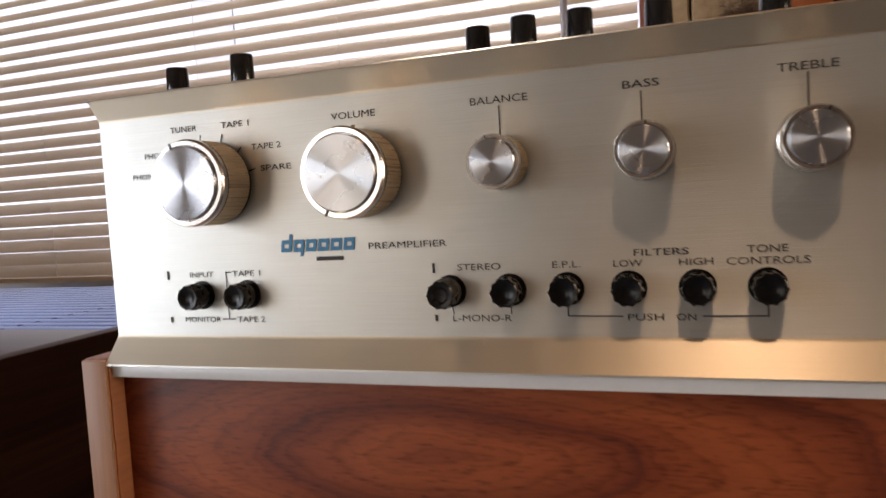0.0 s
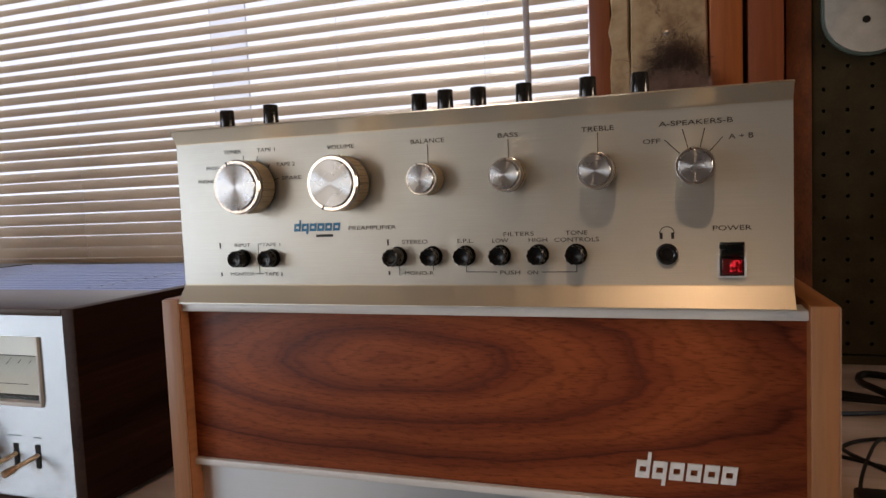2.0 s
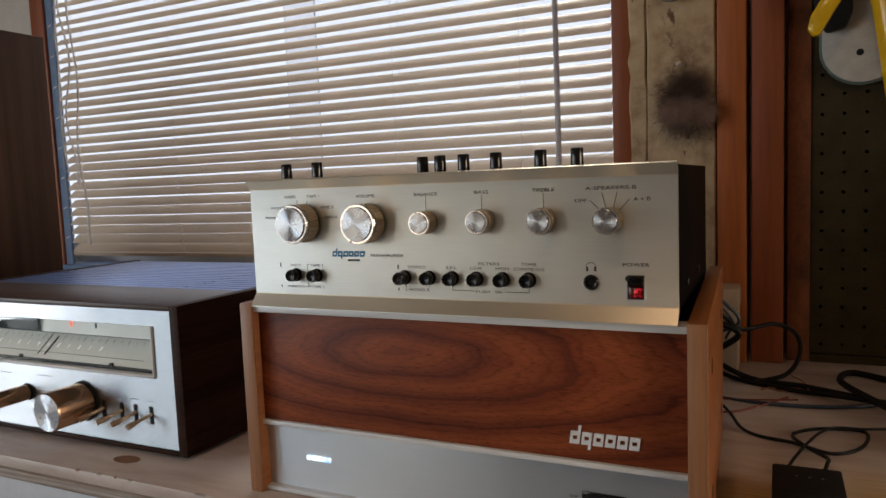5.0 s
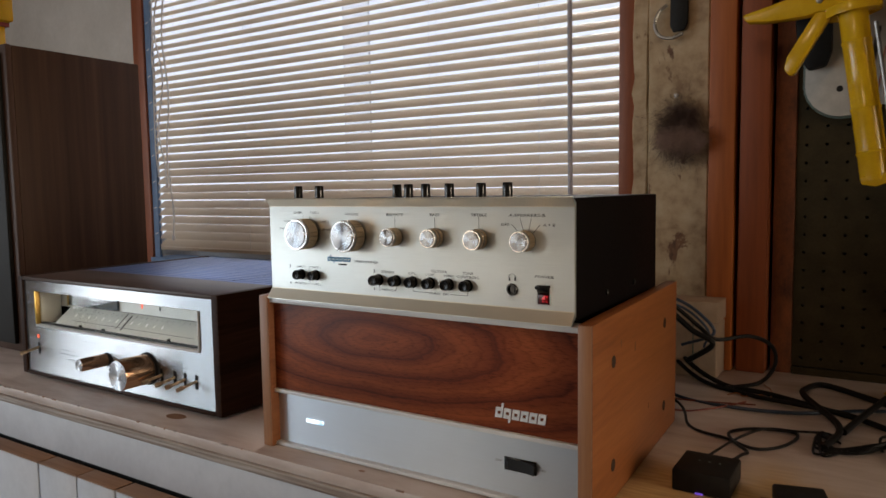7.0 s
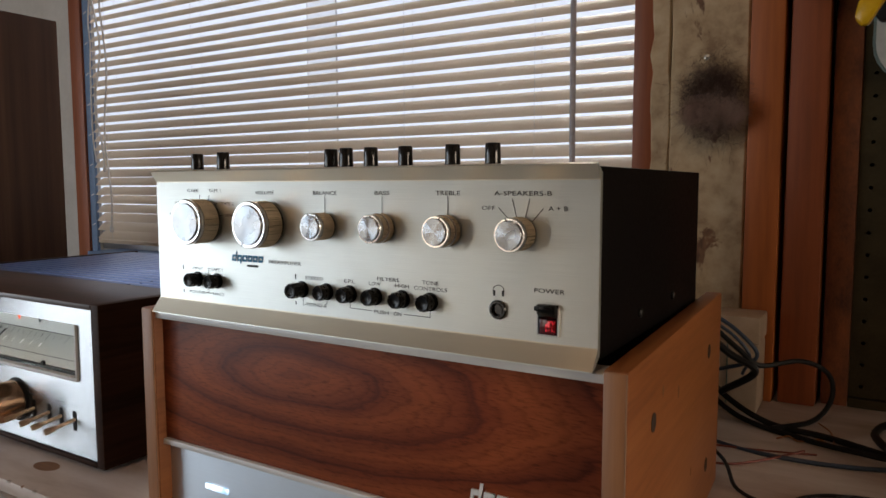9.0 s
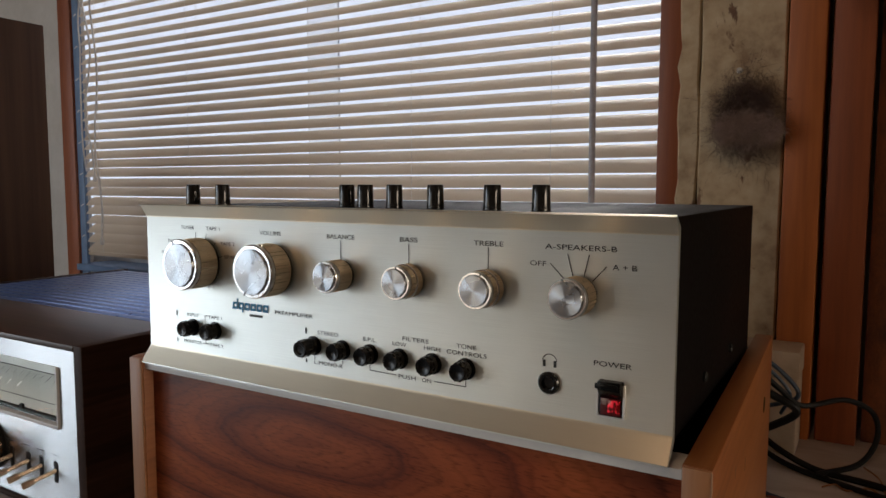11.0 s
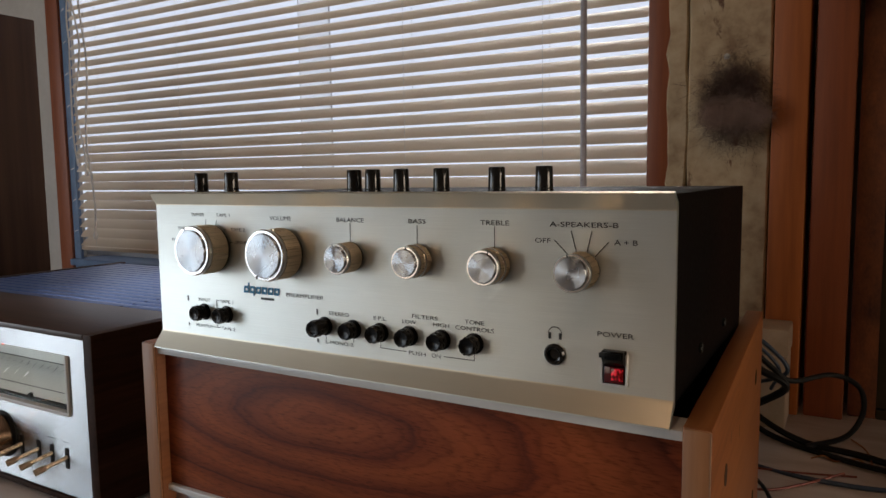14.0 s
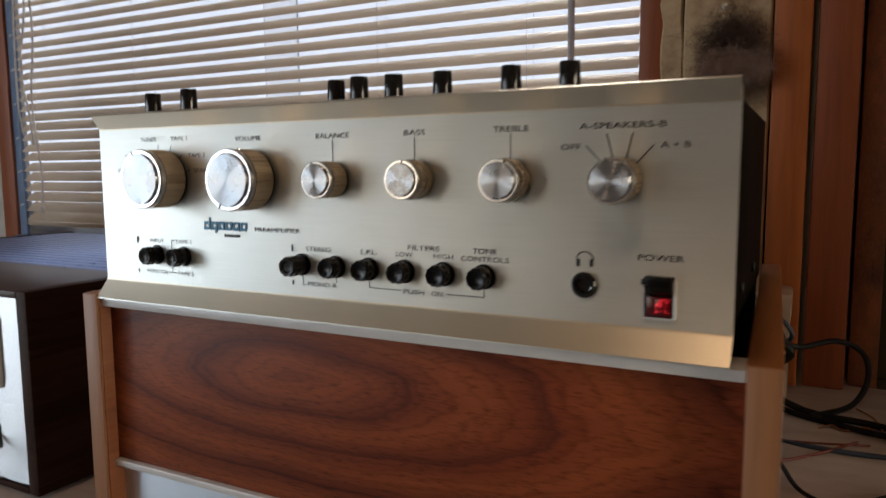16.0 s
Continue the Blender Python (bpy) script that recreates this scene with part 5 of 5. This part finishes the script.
part("edge", tube([(0.4005, 0.546, 0.432), (0.4015, 0.546, 0.394), (0.409, 0.546, 0.378)], 0.0028, 8, 4), STEEL, stap)
part("screw", lathe([(0, 0), (0.004, 0), (0.004, 0.002), (0, 0.0025)], toward(0.430, 0.549, 0.394), 14), STEEL, stap)
part("lever", gun_shape([(0.440, 0.56), (0.447, 0.470), (0.462, 0.45), (0.475, 0.56)], 0.012, 0.530, 0.003), GREEN_BLACK, stap)

pli = thing("pliers", (0.44, 0.58, 0.31), "black handled tool hanging on the pegboard", "pliers")
part("handle", tube([(0.408, 0.578, 0.290), (0.425, 0.574, 0.302), (0.448, 0.572, 0.322), (0.49, 0.574, 0.352)], 0.0058, 8, 4), MATTE_BLACK, pli)
part("handle", tube([(0.425, 0.580, 0.285), (0.455, 0.578, 0.305), (0.49, 0.578, 0.340)], 0.0050, 8, 4), MATTE_BLACK, pli)

hoop = thing("strainer", (0.455, 0.585, 0.15), "lime green plastic hoop with a tab hanging on the pegboard", "strainer")
ring = [(0.458 + 0.058 * math.cos(a), 0.580, 0.150 + 0.064 * math.sin(a)) for a in [2 * math.pi * k / 24 for k in range(25)]]
part("hoop", tube(ring, 0.0036, 8, 2), LIME, hoop)
part("tab", gun_shape([(0.398, 0.098), (0.404, 0.090), (0.418, 0.094), (0.428, 0.092), (0.420, 0.106), (0.406, 0.112)], 0.007, 0.574, 0.002), LIME, hoop)

strap = thing("hanging_strap", (0.108, 0.566, 0.56), "black strap hanging from a steel hook on the post", "strap")
part("strap", gun_shape([(0.0965, 0.70), (0.0965, 0.512), (0.101, 0.503), (0.118, 0.505), (0.1225, 0.516), (0.1225, 0.70)], 0.006, 0.560, 0.002), MATTE_BLACK, strap)
part("hook", tube([(0.090, 0.565, 0.545), (0.080, 0.560, 0.535), (0.075, 0.558, 0.515), (0.083, 0.557, 0.499), (0.100, 0.557, 0.494), (0.116, 0.557, 0.499)], 0.0026, 8, 5), STEEL, strap, "bent steel hook")

nail = thing("nail", (0.104, 0.570, 0.410), "pale nail head in the cream painted post", "nail")
part("head", lathe([(0, 0), (0.0036, 0), (0.0034, 0.0014), (0, 0.002)], toward(0.1045, 0.5712, 0.4105), 12), STEEL, nail)
tuft = thing("fur_tuft", (0.115, 0.560, 0.355), "fuzzy dark brown fur tuft hanging on the post", "fur tuft")
rs = random.Random(30)


def hair(n, cx, cz, sx, sz, reach, forward):
    """A clump of fine hairs that stand off the post."""
    bm = bmesh.new()
    for i in range(n):
        u, v = rs.uniform(0, 2 * math.pi), rs.uniform(-1, 1)
        q = math.sqrt(1 - v * v)
        d = Vector((q * math.cos(u), -abs(q * math.sin(u)) * 0.5, v))
        c = Vector((cx + rs.gauss(0, sx), forward, cz + rs.gauss(0, sz)))
        ln = reach * rs.betavariate(1.5, 2.6) + 0.004
        a = c + d * ln * 0.2
        e = c + d * ln + Vector((rs.gauss(0, 0.004), rs.gauss(0, 0.002), -0.004 + rs.gauss(0, 0.004)))
        sd = d.cross(Vector((rs.gauss(0, 1), rs.gauss(0, 1), rs.gauss(0, 1)))).normalized() * 0.00013
        mid = (a + e) / 2 + Vector((rs.gauss(0, 0.003), rs.gauss(0, 0.001), rs.gauss(0, 0.003)))
        va, vb, vc, vd, ve = (bm.verts.new(p) for p in (a - sd, a + sd, mid + sd, e, mid - sd))
        bm.faces.new((va, vb, vc, ve))
        bm.faces.new((ve, vc, vd))
    return bm


part("hair", hair(11000, 0.114, 0.357, 0.014, 0.019, 0.034, 0.560), FUR, tuft, "dark brown hair")
for cx, cz, s in ((0.097, 0.345, 0.006), (0.120, 0.344, 0.007), (0.139, 0.342, 0.006)):
    part("pale_hair", hair(1700, cx, cz, s, s * 1.2, 0.016, 0.543), FUR_LIGHT, tuft, "paler brown hair")

# ---- on the bench, beside the amplifier ----
wb = thing("junction_box", (0.14, 0.53, 0), "beige plastic box with a flush lid standing by the posts", "box")
part("base", block(0.085, 0.183, 0.500, 0.556, 0.0, 0.080, bevel=0.003), BEIGE, wb)
part("lid", block(0.084, 0.184, 0.499, 0.557, 0.081, 0.110, bevel=0.002), BEIGE, wb)
part("seam", block(0.150, 0.1515, 0.4988, 0.4999, 0.010, 0.078), OLIVE_EDGE, wb)

bb = thing("adapter_box", (0.25, 0.125, 0), "small matte black box with a violet light on the bench", "adapter")
part("shell", block(0.2255, 0.2755, 0.0975, 0.1510, 0.0, 0.0205, bevel=0.002), MATTE_BLACK, bb)
part("light", block(0.2460, 0.2530, 0.0965, 0.0974, 0.0008, 0.0022), VIOLET_LED, bb, "tiny violet light")
for x in (0.243, 0.252, 0.261):
    part("mark", lathe([(0, 0), (0.0011, 0), (0.0011, 0.0003), (0, 0.0003)], upright(x, 0.128, 0.0205), 8), OLIVE_EDGE, bb)

turn = Matrix.Translation((0.3310, 0.106, 0)) @ Euler((0, 0, radians(14))).to_matrix().to_4x4()
rd = thing("audio_adapter", (0.3310, 0.106, 0), "small black and red audio adapter on the bench", "adapter")
part("shell", block(-0.0205, 0.0205, -0.0190, 0.024, 0.0005, 0.0140, bevel=0.002, turn=turn), MATTE_BLACK, rd)
face = part("end_face", block(-0.0200, 0.0200, -0.0225, -0.0189, 0.0010, 0.0118, bevel=0.001, turn=turn), RED_PLASTIC, rd, "bright red end face")
part("port", block(-0.0130, -0.0050, -0.0228, -0.0224, 0.0052, 0.0076, turn=turn), MATTE_BLACK, face)
part("socket", lathe([(0, 0), (0.0024, 0), (0.0024, 0.0004), (0, 0.0004)], turn @ toward(0.0105, -0.0224, 0.0062), 14), MATTE_BLACK, face)

cl = thing("metal_clip", (0.388, 0.105, 0), "small bent brass and steel clip on the bench", "clip")
part("loop", tube([(0.376, 0.100, 0.002), (0.382, 0.112, 0.004), (0.394, 0.112, 0.006), (0.398, 0.100, 0.003)], 0.0018, 6, 4), GOLD, cl)
part("jaw", tube([(0.384, 0.098, 0.002), (0.392, 0.106, 0.007), (0.400, 0.108, 0.002)], 0.0022, 6, 4), STEEL, cl)
cl2 = thing("metal_clip", (0.405, 0.50, 0), "small shiny brass clip on the bench by the pegboard", "clip")
part("loop", tube([(0.385, 0.525, 0.002), (0.396, 0.530, 0.010), (0.402, 0.520, 0.004), (0.410, 0.528, 0.002)], 0.0018, 6, 4), GOLD, cl2)


def cable(points, r, material, label, category="cable"):
    ob = part("cable", tube(points, r, 8, 8), material)
    return tagged(ob, label, category, "cables on the bench")


R = 0.0034
cable([(0.05, 0.36, 0.05), (0.165, 0.340, 0.012), (0.200, 0.275, 0.0025), (0.243, 0.254, 0.0025), (0.275, 0.236, 0.0025), (0.300, 0.262, 0.0025), (0.306, 0.306, 0.0025), (0.268, 0.303, 0.0025), (0.243, 0.278, 0.0025), (0.252, 0.240, 0.0060), (0.269, 0.222, 0.0030), (0.268, 0.196, 0.008), (0.262, 0.152, 0.012)], 0.0017, CABLE_BLACK, "thin black cable looping into the adapter box")
cable([(0.240, 0.152, 0.012), (0.238, 0.190, 0.0035), (0.256, 0.250, 0.0066), (0.276, 0.296, 0.0060), (0.306, 0.303, 0.0062), (0.335, 0.318, 0.0040), (0.345, 0.302, 0.003)], 0.0014, CABLE_BLACK, "thin black cable from the adapter box")
cable([(0.06, 0.60, 0.07), (0.100, 0.560, 0.045), (0.150, 0.490, 0.022), (0.200, 0.468, R), (0.257, 0.450, R), (0.321, 0.415, R), (0.371, 0.385, R), (0.413, 0.335, R), (0.440, 0.262, R), (0.50, 0.19, R)], R, CABLE_BLACK, "thick black power cable across the bench")
cable([(0.06, 0.57, 0.05), (0.110, 0.520, 0.030), (0.168, 0.470, 0.006), (0.240, 0.432, 0.0035), (0.300, 0.402, 0.008), (0.352, 0.402, 0.0035), (0.40, 0.36, 0.0035), (0.47, 0.36, 0.0035)], 0.0030, CABLE_BLACK, "black cable across the bench")
cable([(0.05, 0.42, 0.03), (0.152, 0.392, 0.0024), (0.228, 0.372, 0.0024), (0.305, 0.388, 0.0024), (0.37, 0.435, 0.0024), (0.46, 0.462, 0.0024), (0.60, 0.46, 0.0024)], 0.0022, CABLE_BLUE, "slate blue cable across the bench")
cable([(0.335, 0.270, 0.004), (0.345, 0.330, 0.010), (0.302, 0.430, 0.012), (0.298, 0.490, 0.006), (0.315, 0.528, 0.0040), (0.359, 0.495, 0.0040), (0.41, 0.425, 0.0085), (0.445, 0.370, 0.0040), (0.52, 0.31, 0.0040)], 0.0038, CABLE_BLACK, "thick black cable looped on the bench")
cable([(0.350, 0.318, 0.008), (0.368, 0.380, 0.013), (0.380, 0.440, 0.010), (0.392, 0.505, 0.005), (0.415, 0.545, 0.0040), (0.450, 0.515, 0.0040), (0.50, 0.44, 0.0040)], 0.0038, CABLE_BLACK, "thick black cable looped on the bench")
cable([(0.10, 0.42, 0.130), (0.135, 0.445, 0.112), (0.170, 0.455, 0.082), (0.190, 0.462, 0.066), (0.225, 0.505, 0.066), (0.250, 0.530, 0.050), (0.255, 0.528, 0.024), (0.240, 0.500, 0.004), (0.205, 0.450, 0.004)], 0.0028, CABLE_BLACK, "black cable drooping from the amplifier")
cable([(0.10, 0.43, 0.122), (0.130, 0.445, 0.104), (0.160, 0.452, 0.078), (0.186, 0.458, 0.060), (0.150, 0.47, 0.030)], 0.0040, CABLE_BLACK, "thick black cable drooping from the amplifier")
cable([(0.10, 0.44, 0.128), (0.140, 0.455, 0.118), (0.172, 0.462, 0.096), (0.185, 0.466, 0.072), (0.14, 0.48, 0.05)], 0.0022, CABLE_BLUE, "blue cable drooping from the amplifier")
cable([(0.10, 0.435, 0.118), (0.145, 0.456, 0.108), (0.178, 0.464, 0.078), (0.17, 0.48, 0.05)], 0.0018, CABLE_BLUE, "blue cable drooping from the amplifier")
cable([(0.12, 0.335, 0.0016), (0.175, 0.330, 0.0016), (0.205, 0.355, 0.0016), (0.240, 0.392, 0.0055)], 0.0012, CABLE_RED, "thin red wire on the bench")
cable([(0.14, 0.375, 0.0012), (0.20, 0.385, 0.0012), (0.25, 0.40, 0.0012)], 0.0010, CABLE_RED, "thin red wire on the bench")
cable([(0.212, 0.428, 0.0015), (0.222, 0.436, 0.003), (0.232, 0.430, 0.0015), (0.250, 0.440, 0.0035), (0.262, 0.428, 0.002), (0.258, 0.470, 0.003), (0.245, 0.500, 0.002)], 0.0008, CABLE_COPPER, "frayed bare copper wire end on the bench")
bundle = thing("tied_cable", (0.38, 0.28, 0), "thin black cable tied into a bundle on the bench", "cable", "cables on the bench")
rs = random.Random(9)
for k in range(7):
    j = lambda s: rs.uniform(-s, s)
    pts = [(0.345 + j(0.006), 0.300 + j(0.006), 0.003), (0.330 + j(0.003), 0.312 + j(0.01), 0.004), (0.332 + j(0.004), 0.268 + j(0.022), 0.003), (0.358 + j(0.006), 0.272 + j(0.008), 0.004), (0.392 + j(0.004), 0.300 + j(0.005), 0.005 + 0.0012 * k), (0.426 + j(0.006), 0.334 + j(0.012), 0.004), (0.424 + j(0.008), 0.285 + j(0.014), 0.003), (0.396 + j(0.004), 0.292 + j(0.005), 0.006 + 0.0010 * k)]
    part("loop", tube(pts, 0.0014, 6, 6), CABLE_BLACK, bundle)
part("tie", tube([(0.386, 0.290, 0.002), (0.384, 0.296, 0.014), (0.394, 0.300, 0.015), (0.398, 0.296, 0.002)], 0.0016, 6, 4), MATTE_BLACK, bundle)
part("tail", tube([(0.396, 0.295, 0.006), (0.400, 0.265, 0.003), (0.405, 0.238, 0.002), (0.414, 0.183, 0.0016)], 0.0014, 6, 6), CABLE_BLACK, bundle)
part("tail", tube([(0.398, 0.290, 0.006), (0.410, 0.242, 0.002), (0.423, 0.262, 0.002)], 0.0014, 6, 6), CABLE_BLACK, bundle)
